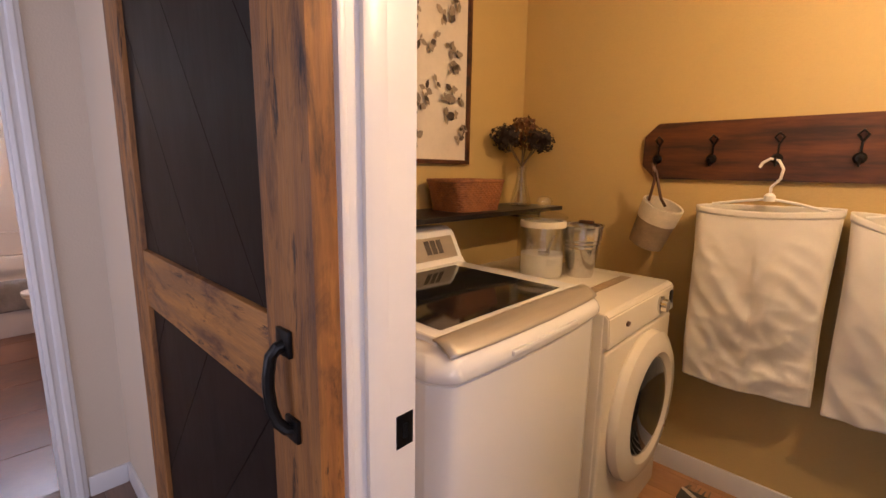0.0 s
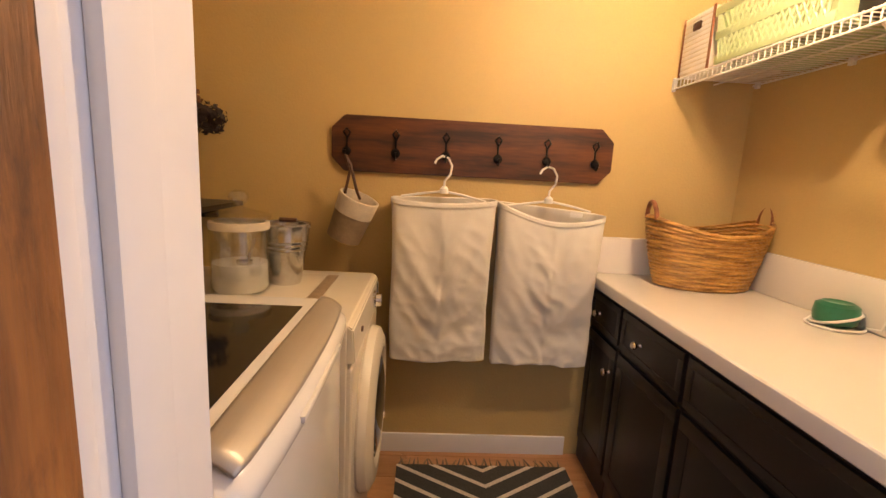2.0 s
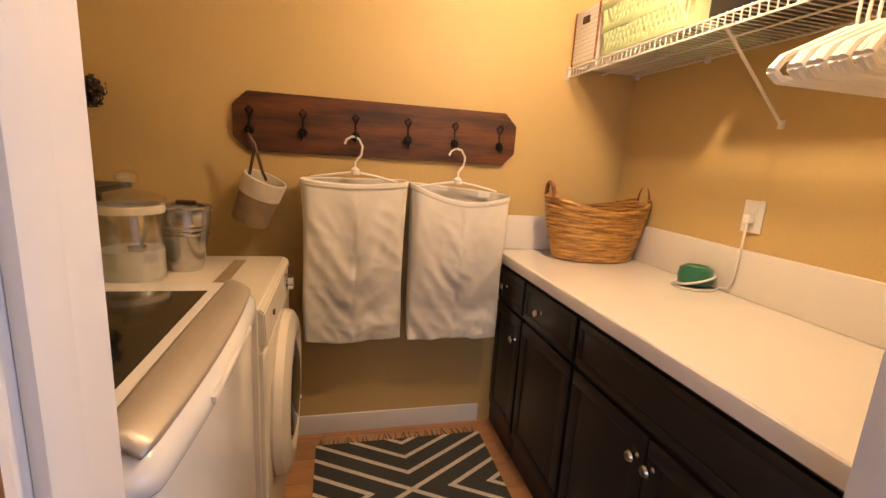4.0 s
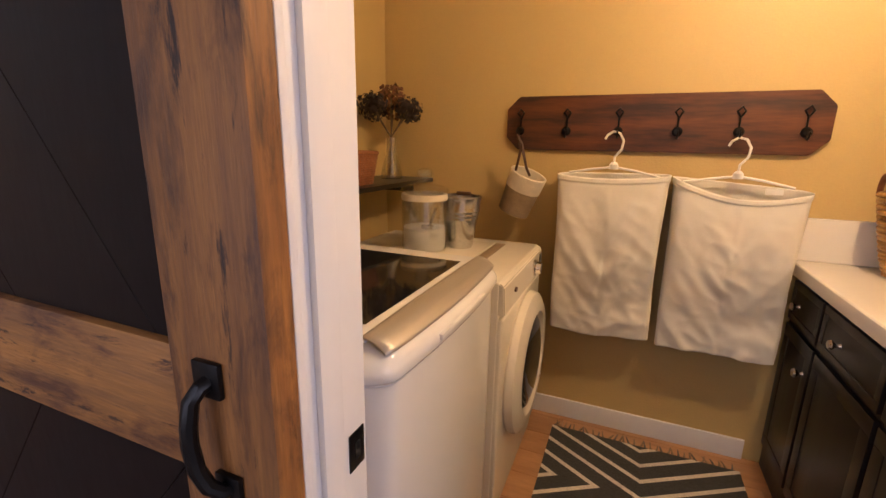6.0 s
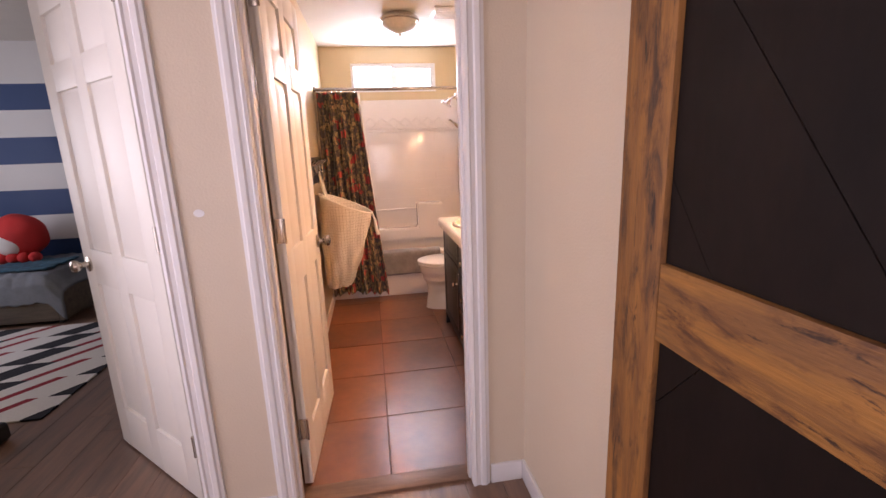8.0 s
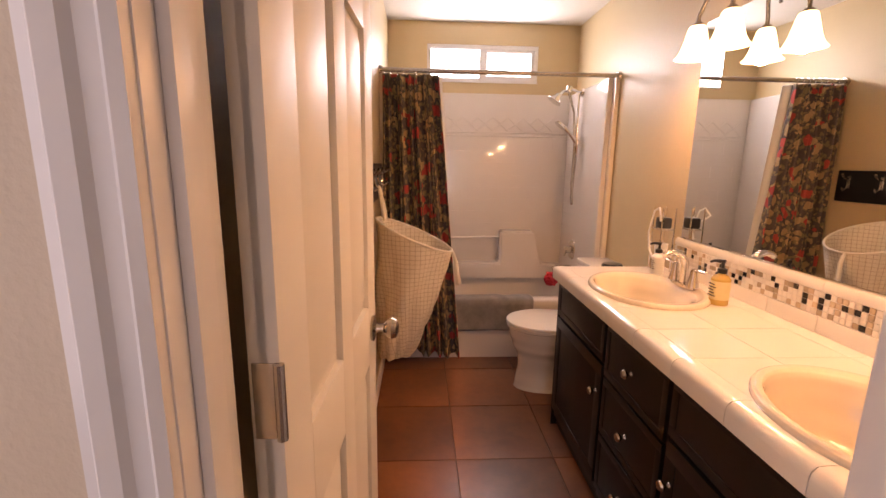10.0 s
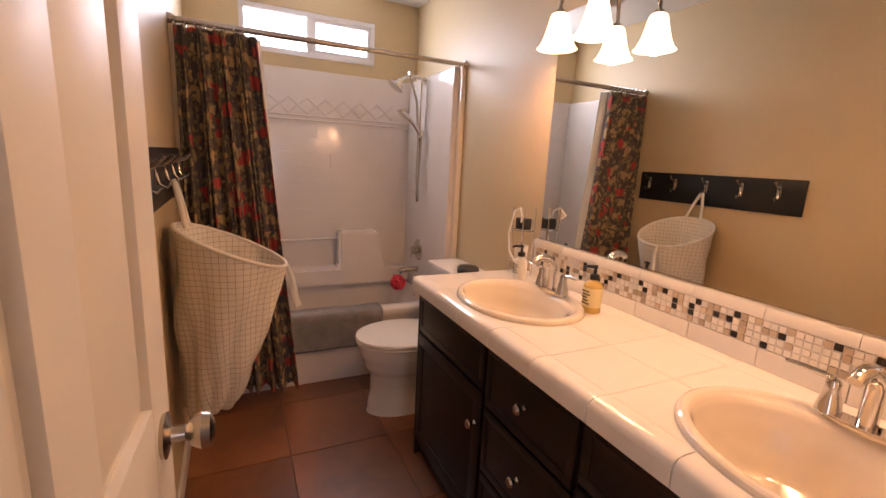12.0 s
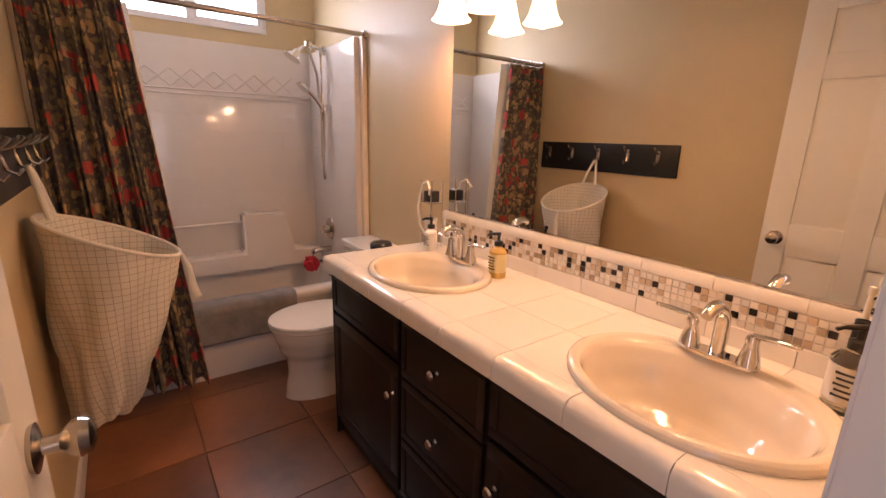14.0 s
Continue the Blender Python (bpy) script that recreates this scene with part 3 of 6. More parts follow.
def lining(root, lo, hi, d0, d1, along):
    for a, c in ((lo - 0.012, lo), (hi, hi + 0.012)):
        part("jamb", box(a, c, d0, d1, 0, DH, 0.001) if along == "x" else box(d0, d1, a, c, 0, DH, 0.001), TRIM, root)
    part("head_jamb", box(lo, hi, d0, d1, DH, DH + 0.012) if along == "x" else box(d0, d1, lo, hi, DH, DH + 0.012), TRIM, root)
    m = d0 + (d1 - d0) * 0.45
    return m


r = casing("door_frame_1", JX0, JX1, HY1 - 0.001, -0.35, "x", "white painted frame of the laundry doorway")
lining(r, JX0, JX1, HY1 - 0.004, LY0 + 0.002, "x")
plate = part("strike_plate", box(JX0, JX0 + 0.002, 0.905, 0.94, 0.89, 0.948, 0.0008), BLACK, r, "dark metal strike plate")
# near-black slip laid on the plate for the shade inside its hole
part("strike_hole", box(JX0 + 0.0021, JX0 + 0.0026, 0.917, 0.929, 0.905, 0.932), GLASSD, plate)
r = casing("door_frame_2", BJ0, BJ1, HX0 + 0.001, 1, "y", "white ridged frame of the bathroom doorway")
lining(r, BJ0, BJ1, BX1 - 0.002, HX0 + 0.003, "y")
for a, c in ((BJ0, BJ0 + 0.011), (BJ1 - 0.011, BJ1)):
    part("stop", box(BX1 + 0.04, BX1 + 0.075, a, c, 0, DH, 0.002), TRIM, r)
r = casing("door_frame_3", EJ0, EJ1, HX0 + 0.001, 1, "y", "white ridged frame of the bedroom doorway")
lining(r, EJ0, EJ1, BX1 - 0.002, HX0 + 0.003, "y")
r = casing("door_frame_4", BJ0, BJ1, BX1 - 0.001, -0.35, "y", "white ridged inner frame of the bathroom doorway")
setting("threshold", box(-1.625, -1.535, BJ0, BJ1, -0.006, 0.012, 0.004), THRESH, "brown wood threshold strip", "threshold")

# bathroom window
r = tagged(thing("window_1", "small white sliding window high above the tub", "window", (BX0 - 0.06, 0.555, WZ0)), kind="structure")
for a in ((WY0, WY1, WZ0, WZ0 + 0.03), (WY0, WY1, WZ1 - 0.03, WZ1), (WY0, WY0 + 0.03, WZ0 + 0.03, WZ1 - 0.03), (WY1 - 0.03, WY1, WZ0 + 0.03, WZ1 - 0.03), (0.53, 0.57, WZ0 + 0.03, WZ1 - 0.03)):
    part("window_frame", box(BX0 - 0.05, BX0 - 0.005, *a, 0.003), TRIM, r)
for a in ((0.57, 0.95, WZ0 + 0.03, WZ0 + 0.05), (0.57, 0.95, WZ1 - 0.05, WZ1 - 0.03), (0.57, 0.59, WZ0 + 0.05, WZ1 - 0.05), (0.93, 0.95, WZ0 + 0.05, WZ1 - 0.05)):
    part("sash_rail", box(BX0 - 0.040, BX0 - 0.012, *a, 0.002), TRIM, r)
part("window_sill", box(BX0 - 0.004, BX0 + 0.004, WY0, WY1, WZ0 - 0.004, WZ0 + 0.004, 0.001), TRIM, r)
for y0, y1 in ((WY0 + 0.03, 0.53), (0.59, 0.93)):
    g = part("pane", box(BX0 - 0.032, BX0 - 0.028, y0, y1, WZ0 + 0.03, WZ1 - 0.03), FROST, r, "frosted glass pane")
    g.visible_shadow = False


def plain_window(name, along, a0, a1, z0, z1, d, label):
    r = tagged(thing(name, label, "window", (0, 0, 0)), kind="structure")
    for u0, u1, w0, w1 in ((a0, a1, z0, z0 + 0.05), (a0, a1, z1 - 0.05, z1), (a0, a0 + 0.05, z0 + 0.05, z1 - 0.05), (a1 - 0.05, a1, z0 + 0.05, z1 - 0.05)):
        part("window_frame", box(u0, u1, d, d + 0.05, w0, w1, 0.004) if along == "x" else box(d, d + 0.05, u0, u1, w0, w1, 0.004), TRIM, r)
    g = part("pane", box(a0 + 0.05, a1 - 0.05, d + 0.02, d + 0.026, z0 + 0.05, z1 - 0.05) if along == "x" else box(d + 0.02, d + 0.026, a0 + 0.05, a1 - 0.05, z0 + 0.05, z1 - 0.05), GLASS, r)
    g.visible_shadow = False


# unseen window, added where the bedroom's area light stands
plain_window("window_2", "x", -3.95, -2.45, 0.85, 2.05, EY0 - 0.08, "unseen white framed bedroom window added for daylight")
# both hall windows are unseen, added around their area lights
plain_window("window_4", "y", -0.95, 0.40, 0.5, 2.2, HX1 + 0.03, "unseen white framed window added to light the hall end")
plain_window("window_3", "x", -1.37, 0.13, 0.5, 2.2, HY0 - 0.08, "unseen white framed window added to light the hall")
part("stop", box(JX0, JX0 + 0.012, 0.806, 0.818, 0, DH, 0.003), TRIM, bpy.data.objects["door_frame_1"])
part("stop", box(JX0, JX0 + 0.010, 0.845, 0.885, 0, DH, 0.003), TRIM, bpy.data.objects["door_frame_1"])

# ---- doors ----


def panel_door(name, label, w, h, m, knob_x, hinge_side):
    """A moulded six-panel door about its hinge edge: x along its width, y through its thickness."""
    r = tagged(thing(name, label, "door", m=m), kind="structure")
    t, st, mid = 0.035, 0.105, 0.09
    rows = ((0.22, 0.83), (0.98, 1.62), (1.72, h - 0.11))
    cols = ((st, (w - mid) / 2), ((w + mid) / 2, w - st))
    b = box(0, w, 0.013, t - 0.013, 0.012, h)
    for x0, x1 in ((0, st), (w - st, w), ((w - mid) / 2, (w + mid) / 2)):
        box(x0, x1, 0, t, 0.012, h, 0.002, bm=b)
    for z0, z1 in ((0.012, 0.22), (0.83, 0.98), (1.62, 1.72), (h - 0.11, h)):
        for x0, x1 in cols:
            box(x0, x1, 0, t, z0, z1, 0.002, bm=b)
    part("door_leaf", b, DOORW, r)
    for z0, z1 in rows:
        for x0, x1 in cols:
            pb = bmesh.new()
            for y0, y1 in ((0.0132, 0.003), (t - 0.0132, t - 0.003)):
                g = 0.009
                o = [pb.verts.new(v) for v in ((x0 + g, y0, z0 + g), (x1 - g, y0, z0 + g), (x1 - g, y0, z1 - g), (x0 + g, y0, z1 - g))]
                g = 0.040
                i = [pb.verts.new(v) for v in ((x0 + g, y1, z0 + g), (x1 - g, y1, z0 + g), (x1 - g, y1, z1 - g), (x0 + g, y1, z1 - g))]
                pb.faces.new(i)
                for k in range(4):
                    pb.faces.new((o[k], o[(k + 1) % 4], i[(k + 1) % 4], i[k]))
            part("panel", pb, DOORW, r)
    for s in (-1, 1):
        y = 0 if s < 0 else t
        k = part("knob", lathe(((0, 0), (0.032, 0), (0.034, 0.006), (0.012, 0.012), (0.011, 0.030), (0.022, 0.040), (0.028, 0.052), (0.024, 0.064), (0.010, 0.070), (0, 0.070)), (knob_x, y, 0.91), Matrix.Rotation(radians(90 * -s), 3, "X")), NICKEL, r, "round nickel knob")
    for z in (0.22, 1.03, 1.82):
        hb = box(-0.003, -0.0005, hinge_side * t - 0.001 if hinge_side else 0.0, (hinge_side * t - 0.03) if hinge_side else 0.03, z, z + 0.09, 0.0005)
        lathe(((0, 0), (0.006, 0), (0.006, 0.09), (0, 0.09)), (-0.004, t if hinge_side else 0, z), n=10, bm=hb)
        part("hinge", hb, NICKEL, r, "nickel hinge")
    return r


# bathroom door stands open along the bathroom's left wall
panel_door("door_1", "white six-panel door standing open beside the bathroom wall", 0.70, 2.01, pose(-1.642, -0.068, 0, 0, 0, 177.6), 0.64, 0)
# bedroom door, half open into the bedroom
panel_door("door_2", "white six-panel door half open into the bedroom", 0.75, 2.01, pose(-1.645, -0.464, 0, 0, 0, 226.5), 0.69, 1)

# sliding barn door on the hall wall
DX0, DX1, DY0, DY1 = -0.828, 0.150, 0.755, 0.792
r = thing("barn_door", "rustic sliding barn door with charcoal diagonal planks", "door", ((DX0 + DX1) / 2, 0.77, 0.012))
DT = 2.14
part("stile", box(DX0, -0.690, DY0, DY1, 0.012, DT, 0.004), PLANK, r, "distressed brown wood stile")
part("stile", box(0.012, DX1, DY0, DY1, 0.012, DT, 0.004), PLANK, r, "distressed brown wood stile")
for z0, z1 in ((0.012, 0.15), (0.98, 1.127), (DT - 0.14, DT)):
    part("rail", box(-0.690, 0.012, DY0 + 0.001, DY1, z0, z1, 0.004), PLANKH, r, "distressed brown wood rail")
part("backing", box(-0.690, 0.012, DY1 - 0.006, DY1 - 0.001, 0.15, DT - 0.14), DARKPLANK, r)
for z0, z1, slope in ((0.15, 0.98, 50), (1.127, DT - 0.14, -54)):
    d = Vector((math.cos(radians(slope)), math.sin(radians(slope))))
    nrm = Vector((-d.y, d.x))
    c = Vector((-0.339, (z0 + z1) / 2))
    for k in range(-8, 9):
        a = c + nrm * (k * 0.225 + 0.0004)
        e = c + nrm * (k * 0.225 + 0.2246)
        q = [tuple(a - d * 3), tuple(a + d * 3), tuple(e + d * 3), tuple(e - d * 3)]
        q = clip(q, -0.690, 0.012, z0, z1)
        if len(q) >= 3:
            p = prism(q, 0.012, Matrix(((1, 0, 0, 0), (0, 0, 1, DY0 + 0.012), (0, 1, 0, 0), (0, 0, 0, 1))))
            bmesh.ops.remove_doubles(p, verts=p.verts, dist=1e-4)
            bmesh.ops.bevel(p, geom=[ed for ed in p.edges if all(v.co.y < DY0 + 0.0125 for v in ed.verts)], offset=0.0009, segments=1, affect="EDGES")
            part("plank", p, DARKPLANK, r, sharp=20)
hx = 0.080
hb = tube([(hx - 0.008, 0.752, 1.10), (hx - 0.009, 0.742, 1.098), (hx - 0.014, 0.734, 1.086), (hx - 0.016, 0.730, 1.06), (hx - 0.016, 0.729, 1.04), (hx - 0.012, 0.730, 1.012), (hx - 0.004, 0.734, 0.992), (hx + 0.004, 0.742, 0.982), (hx + 0.006, 0.752, 0.979)], 0.0085, 10)
handle = part("handle", hb, BLACK, r, "curved black iron pull handle")
part("handle_plate", box(hx - 0.027, hx + 0.009, 0.748, 0.7548, 1.083, 1.122, 0.002), BLACK, handle)
part("handle_plate", box(hx - 0.012, hx + 0.022, 0.748, 0.7548, 0.962, 0.996, 0.002), BLACK, handle)
r = thing("barn_door_track", "black steel sliding door track on the hall wall", "rail", (0, 0.78, 2.2))
part("track", box(-1.0, 1.1, 0.765, 0.772, 2.2, 2.24, 0.001), BLACK, r)
for x in (-0.75, 0.08):
    part("hanger", box(x - 0.02, x + 0.02, 0.748, 0.7545, 2.0, 2.28, 0.001), BLACK, r)
    part("wheel", lathe(((0, -0.008), (0.04, -0.008), (0.04, 0.008), (0, 0.008)), (x, 0.768, 2.282), Matrix.Rotation(radians(90), 3, "X")), BLACK, r)
for x in (-0.95, -0.4, 0.5, 1.05):
    part("standoff", lathe(((0, 0), (0.012, 0), (0.012, 0.03), (0, 0.03)), (x, 0.802, 2.22), Matrix.Rotation(radians(90), 3, "X"), n=12), BLACK, r)

# ---- laundry ----
# washer
WY0_, WY1_ = 1.045, 1.738
r = thing("washing_machine", "white top-loading washer with a glass lid", "washer", (-0.28, 1.39, 0))


def washer_front(q):
    """How far the bowed front reaches at q, from -1 to 1 across the machine."""
    return 0.118 - 0.020 * q * q - 0.050 * max(0.0, (abs(q) - 0.86) / 0.14) ** 2.2


def washer_ring(inset, z):
    ya, yb = WY0_ - 0.0035 + inset, WY1_ + 0.0035 - inset
    ring = [(-0.62, ya, z)]
    for k in range(41):
        q = math.sin(math.pi * (k / 40 - 0.5))
        ring.append((washer_front(q) - inset, (ya + yb) / 2 + q * (yb - ya) / 2, z))
    return ring + [(-0.62, yb, z)]


def loft(rings):
    b = bmesh.new()
    vs = [[b.verts.new(p) for p in ring] for ring in rings]
    for p, q in zip(vs, vs[1:]):
        for k in range(len(p)):
            b.faces.new((p[k], p[(k + 1) % len(p)], q[(k + 1) % len(q)], q[k]))
    b.faces.new(vs[0][::-1]), b.faces.new(vs[-1])
    return b


part("body", loft([washer_ring(0.012, z) for z in (0.02, 0.47, 0.917)] + [washer_ring(0.018, 0.923)]), ENAMEL, r)
part("top_deck", loft([washer_ring(a, z) for a, z in ((0.010, 0.9235), (0.004, 0.928), (0.0, 0.936), (0.0, 0.952), (0.005, 0.966), (0.016, 0.979), (0.034, 0.988), (0.062, 0.994), (0.10, 0.996))]), ENAMEL, r, sharp=60)
lid = part("lid", box(-0.44, 0.036, 1.085, 1.695, 0.985, 1.006, 0.008, 3), ENAMEL, r)
# opaque lid glass; the shaded interior behind it is put into the colour
gb = sheet(lambda u, v: (-0.40 + 0.415 * u, 1.12 + 0.50 * v, 1.0075 + 0.003 * math.sin(math.pi * u) * math.sin(math.pi * v)), 12, 12)
part("lid_glass", gb, GLASSD, lid, "see-through lid glass with its shaded interior painted in")
hb = sheet(lambda u, v: (0.036 + (washer_front((2 * v - 1) * 0.9) - 0.013 - 0.036) * u, 1.075 + 0.635 * v, 1.0045 - 0.003 * u - 0.022 * u ** 2.5 + 0.0025 * math.sin(math.pi * v)), 12, 24)
thick(part("lid_handle_band", hb, SILVER, lid, "champagne metallic handle band"), 0.005)
part("lid_grip", box(0.098, 0.122, 1.24, 1.53, 0.944, 0.958, 0.005, 2), ENAMEL, lid)
cb = prism(((-0.68, 0.95), (-0.42, 0.985), (-0.455, 1.01), (-0.505, 1.105), (-0.525, 1.122), (-0.56, 1.128), (-0.66, 1.115)), WY1_ - WY0_ - 0.01, Matrix(((1, 0, 0, 0), (0, 0, 1, WY0_ + 0.005), (0, 1, 0, 0), (0, 0, 0, 1))), 0.008)
con = part("console", cb, ENAMEL, r, sharp=50)
pf = Matrix.Translation((-0.478, 1.39, 1.058)) @ Matrix.Rotation(radians(62), 4, "Y")
pb = box(-0.042, 0.042, -0.31, 0.31, -0.002, 0.004, 0.002)
bmesh.ops.transform(pb, matrix=pf, verts=pb.verts)
panel = part("control_panel", pb, SILVER, con, "silver control panel")
for k in range(3):
    pb = box(-0.030, 0.022, 0.16 + 0.03 * k, 0.183 + 0.03 * k, 0.0042, 0.0052)
    bmesh.ops.transform(pb, matrix=pf, verts=pb.verts)
    part("marking_bar", pb, INK, r)
part("badge", box(0.066, 0.0795, 1.690, 1.712, 0.858, 0.912, 0.001), BLACKP, r)
for x in (-0.55, 0.04):
    for y in (1.1, 1.68):
        part("foot", lathe(((0, 0), (0.025, 0), (0.02, 0.024), (0, 0.024)), (x, y, 0), n=12), BLACKP, r)

# dryer
D0, D1 = 1.752, 2.372
r = thing("clothes_dryer", "cream front-loading dryer with a round glass door", "dryer", (-0.25, 2.06, 0))
part("body", box(-0.62, 0.098, D0, D1, 0.02, 0.915, 0.012, 3), CREAM, r)
part("front_panel", box(0.08, 0.112, D0 + 0.004, D1 - 0.004, 0.03, 0.79, 0.014, 3), CREAM, r)
part("control_fascia", prism(((0.07, 0.80), (0.118, 0.803), (0.112, 0.90), (0.098, 0.912), (0.07, 0.912)), D1 - D0 - 0.006, Matrix(((1, 0, 0, 0), (0, 0, 1, D0 + 0.003), (0, 1, 0, 0), (0, 0, 0, 1))), 0.004), CREAM, r, sharp=50)
rx = Matrix.Rotation(radians(90), 3, "Y")
k = part("dial", lathe(((0, 0), (0.034, 0), (0.034, 0.008), (0.026, 0.012), (0.024, 0.030), (0, 0.032)), (0.113, 2.215, 0.850), rx, 24), CHROME, r, "chrome programme dial")
part("start_button", lathe(((0, 0), (0.016, 0), (0.014, 0.006), (0, 0.007)), (0.114, 1.90, 0.853), rx, 20, sx=0.55), LEATHER, r, "small brown oval badge")
part("display", box(0.1155, 0.118, 2.315, 2.355, 0.830, 0.885, 0.001), BLACKP, r)
dc = (0.105, 2.085, 0.50)
part("door_ring", lathe(((0.275, 0), (0.282, 0.015), (0.275, 0.040), (0.245, 0.056), (0.205, 0.058), (0.185, 0.045), (0.180, 0.03)), dc, rx, 48), CREAM, r, "round cream door ring")
part("door_glass", lathe(((0.186, 0.04), (0.170, 0.052), (0.12, 0.062), (0.06, 0.067), (0, 0.068)), dc, rx, 40), GLASSD, r, "dark round door glass")
part("door_latch", lathe(((0, 0), (0.016, 0), (0.014, 0.012), (0, 0.014)), (0.155, 2.26, 0.36), rx, 16), CHROME, r)
part("top_tray", box(-0.56, -0.075, 1.86, 2.29, 0.9145, 0.919, 0.002), CREAM, r, "shallow cream top tray")
part("tray_edge", box(-0.070, -0.030, 1.86, 2.29, 0.9145, 0.918, 0.001), TAUPE, r, "tan tray edge strip")
part("kick_plate", box(0.08, 0.104, D0 + 0.01, D1 - 0.01, 0.02, 0.11, 0.004), CREAM, r)

# jar of detergent on the dryer
jx, jy = -0.29, 2.02
JZ = 0.919
r = thing("detergent_jar", "lidded glass jar half full of white powder", "jar", (jx, jy, JZ))
part("jar_glass", lathe(((0, 0), (0.078, 0), (0.086, 0.006), (0.088, 0.02), (0.088, 0.205), (0.078, 0.222), (0.080, 0.232), (0.075, 0.232), (0.073, 0.222), (0.083, 0.202), (0.083, 0.02), (0.075, 0.008), (0, 0.008)), (jx, jy, JZ), n=40), JARGLASS, r, "clear glass")
part("powder", lathe(((0, 0.009), (0.074, 0.009), (0.0822, 0.021), (0.0822, 0.098), (0.05, 0.090), (0.02, 0.098), (0, 0.102)), (jx, jy, JZ), n=32), POWDER, r, "white washing powder")
lid = part("lid", lathe(((0, 0.236), (0.086, 0.236), (0.094, 0.240), (0.094, 0.248), (0.07, 0.258), (0.03, 0.268), (0.014, 0.274), (0.016, 0.282), (0.028, 0.292), (0.032, 0.304), (0.026, 0.318), (0.010, 0.325), (0, 0.325)), (jx, jy, JZ), n=40), JARGLASS, r, "domed glass lid with knob")
part("seal", lathe(((0.074, 0.205), (0.0885, 0.205), (0.0905, 0.215), (0.0885, 0.228), (0.076, 0.228)), (jx, jy, JZ), n=40), KNIT, lid)
sb = tube([(jx + 0.02, jy - 0.01, JZ + 0.08), (jx + 0.035, jy + 0.03, JZ + 0.17)], 0.006, 8)
lathe(((0, 0), (0.022, 0.004), (0.025, 0.02), (0, 0.012)), (jx + 0.018, jy - 0.012, JZ + 0.085), bm=sb, n=16)
part("scoop", sb, GALV, r, "metal scoop")

# galvanised pail
px, py = -0.19, 2.155
r = thing("metal_pail", "small ribbed galvanised pail with a handle", "pail", (px, py, JZ))
part("pail_body", lathe(((0, 0), (0.050, 0), (0.053, 0.008), (0.066, 0.09), (0.070, 0.118), (0.0735, 0.121), (0.0715, 0.126), (0.073, 0.134), (0.0765, 0.137), (0.0745, 0.142), (0.076, 0.150), (0.0795, 0.153), (0.0775, 0.158), (0.082, 0.205), (0.085, 0.208), (0.085, 0.213), (0.079, 0.212), (0.050, 0.012), (0, 0.010)), (px, py, JZ), n=40), GALV, r)
part("pail_handle", tube(arc(lambda a: (px + 0.084 * math.cos(a), py + 0.035 * math.sin(a), JZ + 0.2 + 0.018 * math.sin(a)), 0, math.pi, 14), 0.003, 6), GALV, r)
part("handle_grip", tube([(px - 0.03, py + 0.034, JZ + 0.218), (px + 0.03, py + 0.034, JZ + 0.218)], 0.008, 10), LEATHER, r)

# wall shelf
SZ = 1.15
r = thing("wall_shelf", "dark stained wooden wall shelf above the appliances", "shelf", (-0.6, 1.75, SZ))
part("board", box(LX0 + 0.001, -0.47, 1.02, 2.50, SZ, SZ + 0.02, 0.003), CABINET, r)
for y in (1.25, 2.32):
    part("bracket", box(LX0 + 0.001, -0.50, y, y + 0.025, SZ - 0.035, SZ - 0.001, 0.003), BLACK, r)

# wicker basket on shelf
r = thing("wicker_basket", "small reddish-brown rectangular wicker basket", "basket", (-0.62, 1.93, SZ + 0.02))


def weave(cx, cy, z0, h, a0, b0, a1, b1, rows, power, ripple):
    def fn(u, v):
        t = 2 * math.pi * u
        c, s = math.cos(t), math.sin(t)
        a, b_ = a0 + (a1 - a0) * v, b0 + (b1 - b0) * v
        k = (abs(c) ** power + abs(s) ** power) ** (-1 / power)
        w = ripple * (abs(math.sin(math.pi * rows * v)) + 0.4 * math.sin(40 * t + math.pi * math.floor(rows * v)))
        return (cx + c * k * (a + w), cy + s * k * (b_ + w), z0 + h * v)
    return fn


wb = part("woven_body", sheet(weave(-0.62, 1.93, SZ + 0.0205, 0.125, 0.085, 0.125, 0.10, 0.15, 14, 7, 0.003), 160, 85, True), WICKER, r)
thick(wb, 0.006)
part("base", box(-0.70, -0.54, 1.81, 2.05, SZ + 0.0202, SZ + 0.03), WICKER, r)
fn = weave(-0.62, 1.93, SZ + 0.145, 0.0, 0.102, 0.152, 0.102, 0.152, 1, 7, 0)
part("rim", tube([fn(i / 60, 0) for i in range(60)], 0.008, 8, closed=True), WICKER, r)

